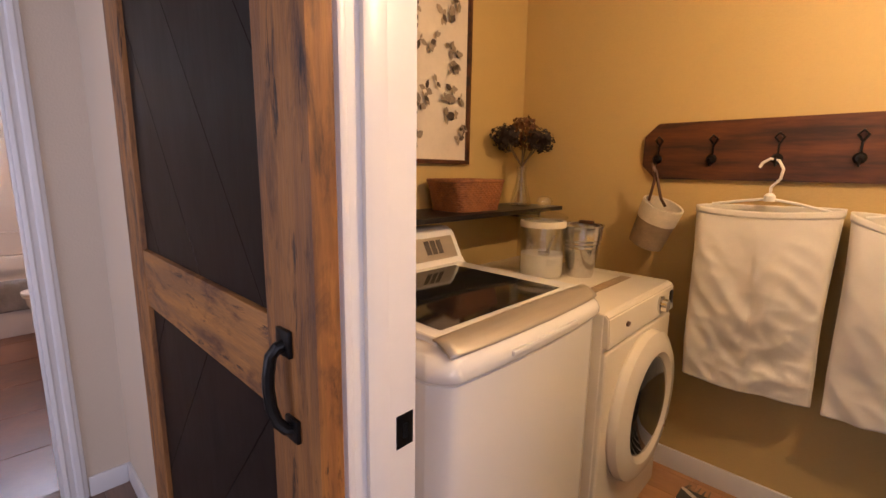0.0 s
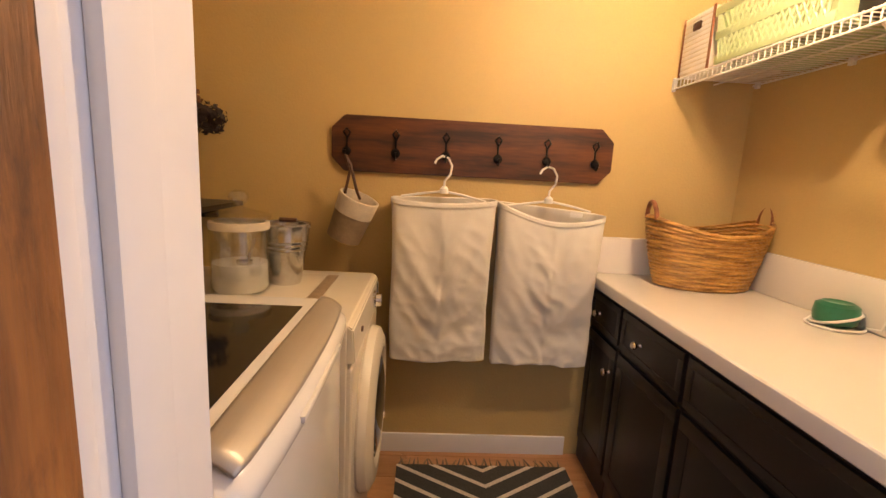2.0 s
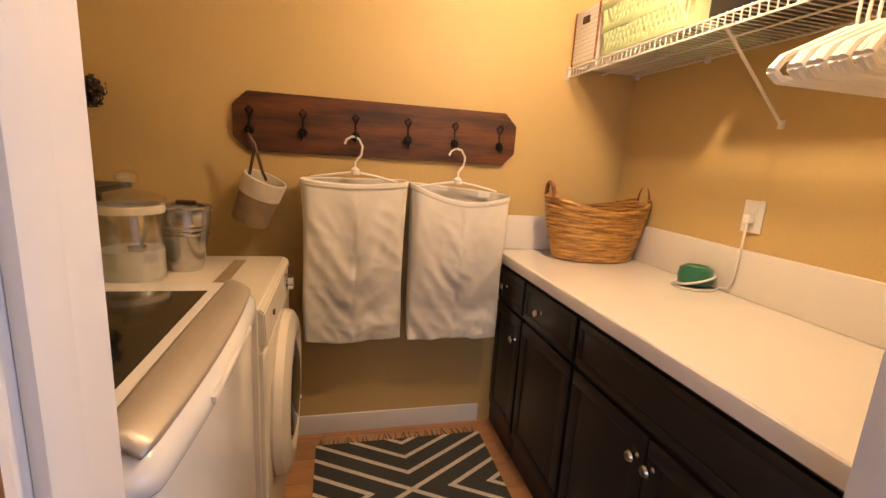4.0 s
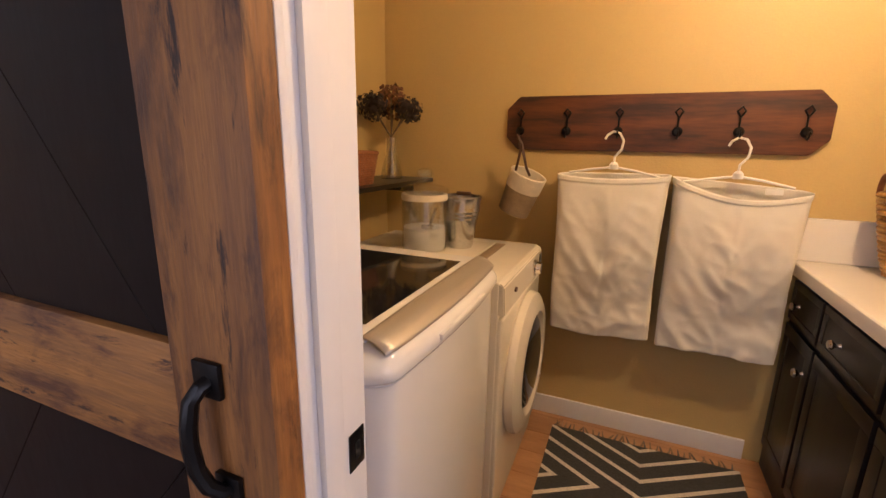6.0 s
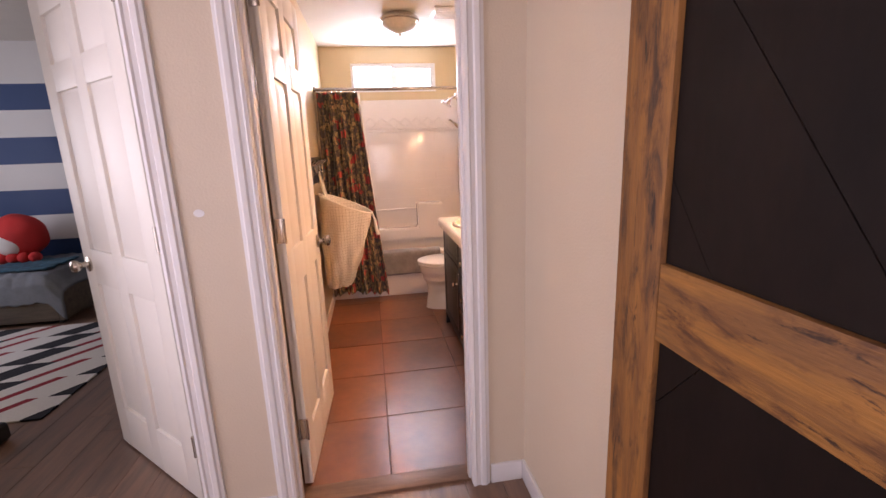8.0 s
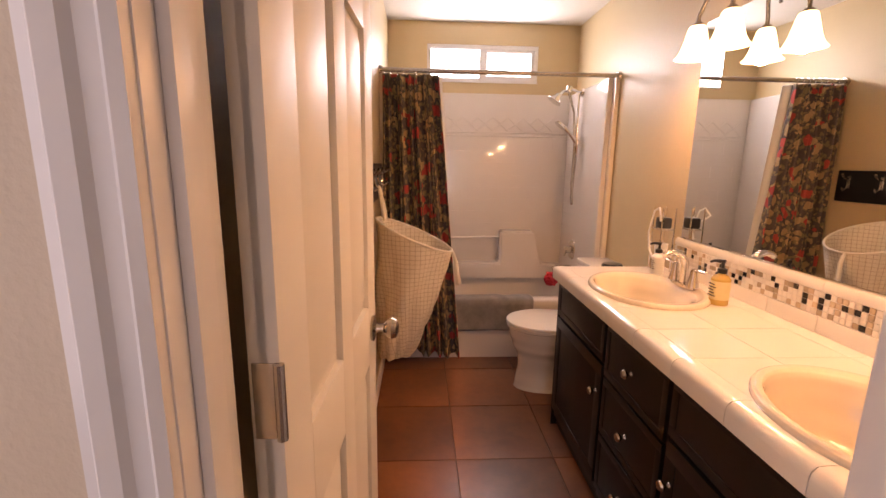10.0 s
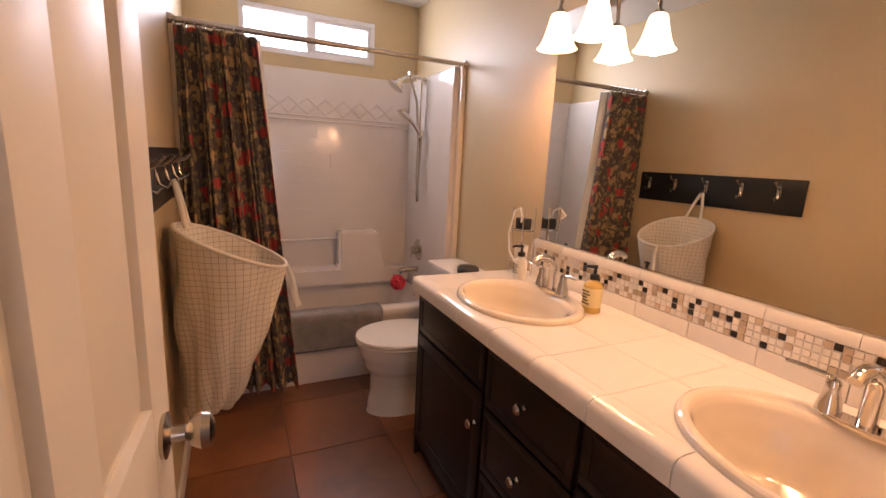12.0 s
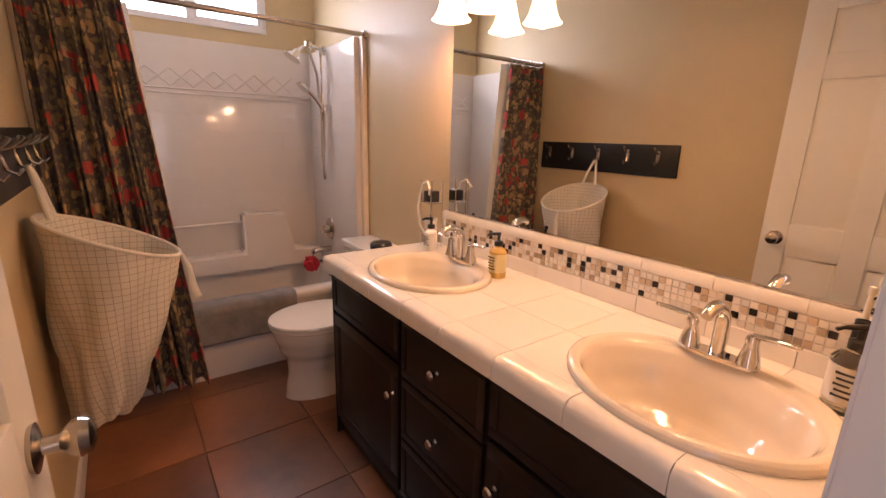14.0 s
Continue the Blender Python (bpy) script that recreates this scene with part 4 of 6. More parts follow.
# vase with dried hydrangeas
vx, vy, vz = -0.61, 2.33, SZ + 0.02
r = thing("flower_vase", "clear glass bottle vase with dried dark hydrangeas", "vase", (vx, vy, vz))
part("vase_glass", lathe(((0, 0), (0.048, 0), (0.052, 0.006), (0.050, 0.03), (0.028, 0.11), (0.022, 0.16), (0.026, 0.19), (0.023, 0.19), (0.0195, 0.16), (0.025, 0.11), (0.047, 0.03), (0.046, 0.008), (0, 0.006)), (vx, vy, vz), n=32), JARGLASS, r, "clear glass")
rng = random.Random(4)
for k in range(6):
    a = k * 1.05
    hx_, hy_, hz_ = vx + 0.085 * math.cos(a), vy + 0.105 * math.sin(a), vz + 0.325 + rng.uniform(-0.02, 0.03)
    if k == 5:
        hx_, hy_, hz_ = vx, vy, vz + 0.375
    part("stem", tube([(vx + rng.uniform(-0.015, 0.015), vy + rng.uniform(-0.015, 0.015), vz + 0.02), (vx, vy, vz + 0.19), ((vx + hx_) / 2, (vy + hy_) / 2, vz + 0.25), (hx_, hy_, hz_)], 0.0035, 6), STEM, r)
    fb = bmesh.new()
    for i in range(150):
        d = Vector((rng.gauss(0, 1), rng.gauss(0, 1), rng.gauss(0.25, 1))).normalized()
        c = Vector((hx_, hy_, hz_)) + Vector((d.x * 0.066, d.y * 0.066, d.z * 0.048)) * rng.uniform(0.6, 1.08)
        q = d.to_track_quat("Z", "Y").to_matrix()
        s = rng.uniform(0.008, 0.015)
        rot = Matrix.Rotation(rng.uniform(0, 6.28), 3, "Z") @ Matrix.Rotation(rng.uniform(-0.7, 0.7), 3, "X")
        fb.faces.new([fb.verts.new(c + q @ (rot @ Vector(v))) for v in ((-s, 0, 0), (0, -s * 0.8, s * 0.3), (s, 0, 0), (0, s * 0.8, s * 0.3))])
    part("flower_head", fb, PETALB if k in (5, 2) else PETALD, r, "dried hydrangea head")

# framed print
r = thing("framed_print", "tall botanical print in a thin brown frame", "picture", (LX0, 1.8, 1.37))
PY0, PY1, PZ0, PZ1 = 1.56, 2.085, 1.365, 2.13
part("print", box(LX0 + 0.002, LX0 + 0.012, PY0 + 0.01, PY1 - 0.01, PZ0 + 0.01, PZ1 - 0.01), ART, r, "pale washed botanical paper")
for a in ((PY0, PY1, PZ0, PZ0 + 0.018), (PY0, PY1, PZ1 - 0.018, PZ1), (PY0, PY0 + 0.018, PZ0 + 0.018, PZ1 - 0.018), (PY1 - 0.018, PY1, PZ0 + 0.018, PZ1 - 0.018)):
    part("frame_bar", box(LX0 + 0.001, LX0 + 0.028, *a, 0.003), HOOKWOOD, r)
b, b2 = bmesh.new(), bmesh.new()
rng = random.Random(9)
for i in range(46):
    cy, cz = rng.uniform(PY0 + 0.06, PY1 - 0.05), rng.uniform(PZ0 + 0.07, PZ1 - 0.07)
    for k in range(rng.randint(2, 5)):
        a, s = rng.uniform(0, 6.28), rng.uniform(0.022, 0.05)
        dirv, sid = Vector((0, math.cos(a), math.sin(a))), Vector((0, -math.sin(a), math.cos(a)))
        c = Vector((LX0 + 0.0126 + 0.0001 * (i * 5 + k), cy, cz))
        w = s * rng.uniform(0.2, 0.4)
        (b if (i + k) % 3 else b2).faces.new([(b if (i + k) % 3 else b2).verts.new(c + v) for v in (dirv * 0, dirv * s * 0.4 + sid * w, dirv * s * 0.8 + sid * w * 0.7, dirv * s, dirv * s * 0.7 - sid * w * 0.8, dirv * s * 0.35 - sid * w)])
b_leaves = part("printed_leaves", b, mat("sepia_ink_pale", (0.42, 0.34, 0.26), 0.7, var=0.3, bump=0), r)
b_blooms = part("printed_blooms", b2, mat("sepia_ink_dark", (0.10, 0.07, 0.05), 0.7, var=0.3, bump=0), r)

tagged(b_leaves, kind="stuff"), tagged(b_blooms, kind="stuff")
# coat hook board
r = thing("hook_board", "dark stained wooden board with six iron hooks", "coat rack", (0.47, LY1, 1.43))
c = 0.055
x0, x1, z0, z1 = -0.112, 1.09, 1.315, 1.547
poly = ((x0 + c, z0), (x1 - c, z0), (x1, z0 + c), (x1, z1 - c), (x1 - c, z1), (x0 + c, z1), (x0, z1 - c), (x0, z0 + c))
part("board", prism(poly, 0.021, Matrix(((1, 0, 0, 0), (0, 0, 1, LY1 - 0.022), (0, 1, 0, 0), (0, 0, 0, 1))), 0.003), HOOKWOOD, r)
HXS = (-0.047, 0.157, 0.368, 0.59, 0.80, 1.01)
for hx in HXS:
    hk = part("hook", tube([(hx, 2.527, 1.455), (hx - 0.014, 2.520, 1.475), (hx, 2.51, 1.49), (hx + 0.014, 2.520, 1.475), (hx, 2.524, 1.45), (hx, 2.523, 1.41), (hx, 2.510, 1.378), (hx, 2.492, 1.372), (hx, 2.478, 1.385), (hx, 2.476, 1.40)], 0.0038, 7), BLACK, r, "black wrought wire hook")
    part("hook_knob", lathe(((0, 0), (0.016, 0), (0.019, 0.012), (0.012, 0.02), (0, 0.022)), (hx, 2.527, 1.398), Matrix.Rotation(radians(90), 3, "X"), 14), BLACK, hk)

# hanging canvas laundry bags


def canvas_bag(name, cx, zt, zb, w, tilt, seed, hx, label):
    yb, yf = 2.515, 2.345
    r = thing(name, label, "laundry bag", (cx, 2.43, zb), "canvas laundry bags")
    rng = random.Random(seed)
    ph = [rng.uniform(0, 6.28) for _ in range(8)]

    def fn(u, v):
        t = 2 * math.pi * u
        c, s = math.cos(t), math.sin(t)
        k = (abs(c) ** 5 + abs(s) ** 5) ** (-0.2)
        bulge = 1 - 0.035 * math.sin(math.pi * min(1, v * 1.25)) - 0.035 * v
        dep = 0.085 * (1 - 0.45 * v) * (1 + 0.35 * math.sin(math.pi * min(1, v * 1.3)))
        fold = 0.006 * math.sin(5 * t + 3 * v + ph[0]) * math.sin(math.pi * v) + 0.003 * math.sin(9 * t - 6 * v + ph[1]) * math.sin(math.pi * v)
        dx = c * k * w / 2 * bulge
        vv = (0.012 if seed == 3 else 0.040) * math.sin(math.pi * (dx / w + 0.5)) if s < 0 else 0
        crease = abs(noise.noise((dx * 7 + v * 3.2 * (1 if dx > 0 else -1) + seed, v * 2.0 - dx * 2, seed))) - 0.15
        fine = noise.noise((dx * 16 + v * 7 * (1 if dx > 0 else -1), v * 4 - dx * 9, seed + 5)) * 0.007 - 0.010 * (abs(noise.noise((dx * 11 - v * 9 + seed, v * 5 + dx * 8, seed + 2))) - 0.12)
        dia = (fine + 0.016 * noise.noise((dx * 5 + v * 2.5 + seed, v * 1.8 - dx * 3, seed)) - 0.022 * crease + 0.003 * math.sin(26 * dx + 5 * v + ph[3]) * (1 - 0.5 * v)) * min(1, v * 3)
        y = 2.44 + s * k * (dep + fold * 0.9 + (dia if s < 0 else 0))
        z = zt + (zb - zt) * v - vv * (1 - v) * 1.2 + tilt * dx * (1 - v) + 0.004 * math.sin(3 * t + ph[4]) * v
        return (cx + dx + 0.004 * math.sin(7 * v + ph[5]) * v, min(y, 2.545), z)
    thick(part("canvas", sheet(fn, 150, 110, True), CLOTH, r, "cream canvas with soft folds", 60), 0.003)
    bb = bmesh.new()
    bb.faces.new([bb.verts.new(Vector(fn(i / 60, 1)) + Vector((0, 0, 0.003))) for i in range(60)])
    part("bottom", bb, CLOTH, r)
    hem = sheet(lambda u, v: Vector(fn(u, v * 0.034)) + Vector(((fn(u, 0)[0] - cx) * 0.012, (fn(u, 0)[1] - 2.44) * 0.03, 0.001)), 120, 4, True)
    thick(part("hem", hem, CLOTH, r, "", 60), 0.003)
    yh = 2.488
    hp = [(cx - w * 0.42, 2.47, zt + 0.0), (cx - w * 0.2, 2.475, zt + 0.016), (cx, 2.48, zt + 0.028), (cx + w * 0.2, 2.475, zt + 0.014), (cx + w * 0.42, 2.47, zt - 0.008)]
    h = part("hanger_bar", tube(hp, 0.005, 8), PLASTIC, r, "white plastic hanger")
    hook = [(cx, 2.48, zt + 0.02), (cx, 2.48, zt + 0.07), (cx + 0.024, 2.482, zt + 0.10), (cx + 0.028, 2.484, zt + 0.135), (cx + 0.012, yh, zt + 0.165), (cx - 0.014, yh, zt + 0.172), (cx - 0.036, yh, zt + 0.158), (cx - 0.044, yh, zt + 0.14)]
    part("hanger_hook", tube(hook, 0.0048, 8), PLASTIC, h)
    part("hanger_boss", lathe(((0, 0), (0.018, 0), (0.018, 0.02), (0.009, 0.03), (0, 0.03)), (cx, 2.48, zt + 0.018), n=16), PLASTIC, h)
    part("care_tag", box(cx + 0.095, cx + 0.15, 2.468, 2.4695, zt - 0.035, zt - 0.012), PLASTIC, r)


canvas_bag("laundry_bag", 0.368, 1.225, 0.53, 0.425, 0.02, 3, 0.368, "cream canvas laundry bag hanging from a hook")
canvas_bag("laundry_bag", 0.815, 1.205, 0.525, 0.435, -0.08, 8, 0.80, "slumped cream canvas laundry bag hanging from a hook")

# small knitted basket on the first hook
m = Matrix.Translation((-0.045, 2.462, 1.04)) @ Matrix.Rotation(radians(22), 4, "Y") @ Matrix.Rotation(radians(12), 4, "X")
r = thing("hanging_basket", "small cream and taupe knitted basket on a strap", "basket", m=m)
kb = lambda u, v: (math.cos(2 * math.pi * u) * (0.068 + 0.010 * v), math.sin(2 * math.pi * u) * (0.056 + 0.008 * v), 0.19 * v + 0.002 * abs(math.sin(26 * v)))
thick(part("lower_body", sheet(lambda u, v: kb(u, v * 0.62), 48, 50, True), TAUPE, r, "taupe knit"), 0.006)
thick(part("cuff", sheet(lambda u, v: kb(u, 0.62 + v * 0.38), 48, 36, True), KNIT, r, "cream knit cuff"), 0.010)
part("base", lathe(((0, 0.002), (0.067, 0.002), (0.067, 0.008), (0, 0.008)), sy=0.83), TAUPE, r)
part("strap", tube([(-0.060, 0.0, 0.18), (-0.075, 0.01, 0.27), (-0.115, 0.015, 0.325), (-0.085, 0.012, 0.30), (-0.02, 0.0, 0.21), (0.0, 0.03, 0.175)], 0.006, 8), LEATHER, r, "brown leather strap")

# counter with cabinets
CX, CZ = 1.046, 0.92
r = thing("laundry_counter", "cream laminate counter with backsplash", "countertop", (1.36, 1.75, CZ - 0.05))
part("top", box(CX, LX1 - 0.001, LY0 + 0.003, LY1 - 0.001, CZ - 0.052, CZ, 0.012, 3), LAMINATE, r)
part("side_splash", box(CX + 0.006, LX1 - 0.025, LY1 - 0.024, LY1 - 0.001, CZ + 0.0005, CZ + 0.165, 0.004), LAMINATE, r)
part("back_splash", box(LX1 - 0.022, LX1 - 0.001, LY0 + 0.003, LY1 - 0.001, CZ + 0.0005, CZ + 0.165, 0.004), LAMINATE, r)


def knob(x, y, z, parent, turn):
    return part("knob", lathe(((0, 0), (0.009, 0), (0.006, 0.006), (0.006, 0.012), (0.013, 0.018), (0.016, 0.024), (0.012, 0.030), (0, 0.032)), (x, y, z), turn, 16), NICKEL, parent, "nickel knob")


def cabinet_front(parent, axis, face, a0, a1, z0, z1, kn, name="cabinet_door"):
    """A shaker front on a face at x = face (axis 'x') or y = face (axis 'y'), facing -axis."""
    def slab(u0, u1, w0, w1, d0, d1, bv=0.002, bm=None):
        return box(face - d1, face - d0, u0, u1, w0, w1, bv, bm=bm) if axis == "x" else box(u0, u1, face - d1, face - d0, w0, w1, bv, bm=bm)
    f = 0.05 if z1 - z0 > 0.25 else 0.028
    d = part(name, slab(a0, a1, z0, z1, 0.0005, 0.012), CABINET, parent)
    for nm, q in (("rail", (a0, a1, z0, z0 + f)), ("rail", (a0, a1, z1 - f, z1)), ("stile", (a0, a0 + f, z0 + f, z1 - f)), ("stile", (a1 - f, a1, z0 + f, z1 - f))):
        part(nm, slab(*q, 0.010, 0.0145), CABINET, d)
    if kn:
        y, z = kn
        if axis == "x":
            knob(face - 0.0155, y, z, d, Matrix.Rotation(radians(-90), 3, "Y"))
        else:
            knob(y, face - 0.0155, z, d, Matrix.Rotation(radians(90), 3, "X"))


CF = 1.085
for nm, y0, y1, fronts in (("base_cabinet", 2.225, 2.54, (("drawer", 2.235, 2.52, 0.69, 0.845, (2.42, 0.765)), ("cabinet_door", 2.235, 2.52, 0.12, 0.67, (2.272, 0.565)))),
                           ("base_cabinet", 1.80, 2.222, (("drawer", 1.81, 2.215, 0.69, 0.845, (2.06, 0.765)), ("cabinet_door", 1.81, 2.215, 0.12, 0.67, None))),
                           ("base_cabinet", 0.952, 1.797, (("drawer", 0.96, 1.787, 0.69, 0.845, None), ("cabinet_door", 1.42, 1.787, 0.12, 0.67, (1.448, 0.597)), ("cabinet_door", 0.96, 1.414, 0.12, 0.67, (1.388, 0.597))))):
    r = thing(nm, "dark espresso base cabinet with nickel knobs", "cabinet", (1.37, (y0 + y1) / 2, 0), "laundry base cabinets")
    part("carcass", box(CF, LX1 - 0.002, y0, y1, 0.002, CZ - 0.054, 0.002), CABINET, r)
    for f in fronts:
        cabinet_front(r, "x", CF, *f[1:5], f[5], f[0])

# large seagrass basket on the counter
r = thing("seagrass_basket", "large oval seagrass basket with two loop handles", "basket", (1.44, 2.36, CZ))
bx, by = 1.445, 2.355


def bfn(u, v):
    t = 2 * math.pi * u
    a, b_ = 0.175 + 0.065 * v ** 0.8, 0.105 + 0.045 * v ** 0.8
    row = 17 * v
    w = 0.011 * abs(math.sin(math.pi * row)) + 0.0010 * math.sin(38 * t + 2.1 * math.floor(row)) + 0.0010 * math.sin(61 * t + 5.3 * math.floor(row))
    dip = 0.028 * math.cos(2 * t) * v ** 3
    return (bx + math.cos(t) * (a + w), by + math.sin(t) * (b_ + w), CZ + 0.004 + 0.255 * v + dip)


thick(part("woven_body", sheet(bfn, 260, 140, True), ROPE, r, "coiled golden seagrass"), 0.007)
part("base", lathe(((0, 0), (0.178, 0), (0.178, 0.012), (0, 0.012)), (bx, by, CZ + 0.0005), sy=0.61), ROPE, r)
for s in (-1, 1):
    part("handle", tube(arc(lambda a: (bx + s * (0.238 + 0.006 * math.sin(a)), by + 0.038 * math.cos(a), CZ + 0.27 + 0.07 * math.sin(a)), 0, math.pi, 14), 0.009, 8), WICKER, r, "twisted rope handle")

# green corded gadget and its lead to the outlet
r = thing("corded_reel", "small dark green round device with a white cord", "appliance", (1.605, 1.93, CZ))
gx, gy = 1.597, 1.90
part("housing", lathe(((0, 0.004), (0.04, 0.004), (0.056, 0.016), (0.060, 0.04), (0.056, 0.068), (0.04, 0.078), (0.034, 0.074), (0, 0.074)), (gx, gy, CZ), n=28), GREENP, r, "dark green plastic housing")
part("cord", tube(arc(lambda a: (gx + 0.063 * math.cos(a), gy + 0.063 * math.sin(a), CZ + 0.028 + 0.022 * math.sin(a + 2.2)), 0, 6.1, 40), 0.0045, 8), PLASTIC, r, "white wrapped cord")
part("cord_loop", tube(arc(lambda a: (gx - 0.01 + 0.078 * math.cos(a), gy - 0.012 + 0.066 * math.sin(a), CZ + 0.0055), 1.0, 6.4, 30), 0.0042, 8), PLASTIC, r)
part("lead", tube([(gx + 0.06, gy - 0.04, CZ + 0.006), (1.648, 1.80, CZ + 0.02), (1.650, 1.785, CZ + 0.08), (1.652, 1.784, CZ + 0.2), (1.655, 1.785, CZ + 0.262)], 0.004, 8), PLASTIC, r)
part("plug", box(1.648, 1.673, 1.772, 1.80, CZ + 0.258, CZ + 0.286, 0.005), PLASTIC, r)
r = thing("wall_outlet", "white wall outlet plate above the backsplash", "outlet", (LX1, 1.785, 1.15))
part("cover_plate", box(LX1 - 0.006, LX1 - 0.0005, 1.747, 1.823, 1.145, 1.255, 0.002), PLASTIC, r)
for z in (1.175, 1.225):
    part("socket", box(LX1 - 0.0085, LX1 - 0.0062, 1.768, 1.802, z - 0.016, z + 0.016, 0.001), PLASTIC, r)

# wire shelf with braces
r = thing("wire_shelf", "white wire wall shelf with diagonal braces", "shelf", (1.5, 1.75, 1.74))
SX0, SX1, SZ2 = 1.325, LX1 - 0.008, 1.765
for x, z in ((SX0, SZ2), (SX0, SZ2 - 0.035), (SX1, SZ2), (1.50, SZ2 - 0.006)):
    part("long_wire", tube([(x, LY0 + 0.003, z), (x, LY1 - 0.004, z)], 0.0035, 6), WIRE, r)
wb = box(SX0, SX1, -0.0015, 0.0015, 0, 0.003)
box(SX0 - 0.0015, SX0 + 0.0015, -0.0015, 0.0015, -0.036, 0, bm=wb)
wm = bpy.data.meshes.new("cross_wire")
wb.to_mesh(wm)
wb.free()
for k in range(62):
    lay("cross_wire", wm, WIRE, r, 0, LY0 + 0.02 + k * 0.0255, SZ2 + 0.003)
for y in (1.68,):
    part("brace", tube([(SX0 + 0.005, y, SZ2 - 0.03), (LX1 - 0.012, y + 0.07, 1.505)], 0.0048, 8), WIRE, r, "white diagonal brace")
    part("brace_foot", box(LX1 - 0.012, LX1 - 0.0005, y + 0.061, y + 0.079, 1.487, 1.515, 0.003), PLASTIC, r)
for y in (2.52, 2.1, 1.4):
    part("wall_clip", box(LX1 - 0.014, LX1 - 0.0005, y - 0.01, y + 0.01, SZ2 - 0.015, SZ2 + 0.012, 0.002), PLASTIC, r)
part("end_cap", box(SX0 - 0.006, SX0 + 0.006, LY1 - 0.016, LY1 - 0.0005, SZ2 - 0.045, SZ2 + 0.01, 0.002), PLASTIC, r)
ST = SZ2 + 0.0065
# woven paper box
r = thing("storage_box", "white woven storage box with tan edges", "box", (1.46, 2.44, ST))
part("box_body", box(1.335, 1.63, 2.345, 2.535, ST, ST + 0.23, 0.008), KNIT, r)
for z in range(12):
    part("woven_strip", box(1.3325, 1.3345, 2.352, 2.528, ST + 0.012 + z * 0.0178, ST + 0.026 + z * 0.0178, 0.001), PLASTIC, r)
part("front_post", box(1.331, 1.337, 2.340, 2.352, ST, ST + 0.23, 0.002), WICKER, r)
part("front_post", box(1.331, 1.337, 2.528, 2.538, ST, ST + 0.23, 0.002), WICKER, r)
# dark brown slab on the solid front, for the shade in the slot
part("handle_slot", box(1.3305, 1.3335, 2.415, 2.465, ST + 0.165, ST + 0.195, 0.006), LEATHER, r)
# lime laundry basket
r = thing("plastic_basket", "lime green perforated plastic laundry basket", "basket", (1.48, 2.07, ST))
for j in range(3):
    part("side_band", box(1.335 - 0.006 * j, 1.345 - 0.006 * j, 1.82 - 0.006 * j, 2.31 + 0.006 * j, ST + 0.005 + j * 0.085, ST + 0.035 + j * 0.085, 0.004), LIME, r)
for k in range(19):
    for s in (-1, 1):
        y = 1.845 + k * 0.0245
        part("lattice_bar", tube([(1.337, y, ST + 0.02), (1.327, min(2.31, max(1.82, y + s * 0.10)), ST + 0.21)], 0.0045, 5), LIME, r)
for nm, a in (("basket_floor", (1.345, 1.655, 1.83, 2.30, ST, ST + 0.006)), ("back_side", (1.648, 1.655, 1.83, 2.30, ST + 0.007, ST + 0.21)), ("end_side", (1.345, 1.647, 1.823, 1.829, ST + 0.007, ST + 0.21)), ("end_side", (1.345, 1.647, 2.301, 2.307, ST + 0.007, ST + 0.21))):
    part(nm, box(*a, 0.002), LIME, r)
r = thing("dark_bin", "black fabric storage bin", "bin", (1.5, 1.6, ST))
part("bin_body", box(1.36, 1.66, 1.42, 1.79, ST, ST + 0.22, 0.02), BLACKP, r)
part("bin_rim", box(1.355, 1.665, 1.415, 1.795, ST + 0.19, ST + 0.222, 0.006), BLACKP, r)
# hangers
hg = thing("clothes_hanger", "white plastic hanger on the wire shelf", "hanger", m=pose(1.322, 1.335, SZ2 - 0.035), group="white hangers")
part("shoulder_bar", tube([(-0.19, 0, -0.19), (-0.17, 0, -0.165), (-0.02, 0, -0.095), (0.02, 0, -0.095), (0.17, 0, -0.165), (0.19, 0, -0.19), (0.17, 0, -0.205), (-0.17, 0, -0.205), (-0.19, 0, -0.19)], 0.009, 8), PLASTIC, hg)
part("hook", tube([(0, 0, -0.095), (0, 0, -0.03), (0.018, 0, -0.012), (0.018, 0, 0.008), (0, 0, 0.0165), (-0.016, 0, 0.004)], 0.0035, 7), PLASTIC, hg)
for k in range(1, 11):
    copy_thing(hg, pose(1.322, 1.335 - k * 0.019, SZ2 - 0.035, 0, 0, (-1) ** k * 5))
# laundry rug with fringe
r = thing("laundry_rug", "charcoal woven rug with cream chevron lines and fringe", "rug", (0.605, 2.097, 0))
part("woven_field", box(0.215, 0.995, 1.22, 2.435, 0.0015, 0.010, 0.003), RUGL, r)
rng = random.Random(2)
for k in range(34):
    x = 0.225 + k * 0.0225
    dx, dz = rng.uniform(-0.02, 0.02), rng.uniform(0.004, 0.010)
    part("fringe_tassel", tube([(x, 2.432, 0.006), (x + dx * 0.5, 2.455, dz), (x + dx, 2.475 + rng.uniform(0, 0.02), 0.004)], 0.0055, 5, taper=0.002), TAUPE if k % 3 else GREYW, r)
# ceiling light of the laundry
r = thing("laundry_ceiling_light", "round ceiling light in the laundry", "ceiling light", (1.04, 1.60, H - 0.03))
part("base_plate", lathe(((0, 0), (0.13, 0), (0.13, -0.02), (0.05, -0.03), (0.022, -0.06), (0.018, -0.19), (0, -0.19)), (1.04, 1.60, H - 0.0005)), NICKEL, r)

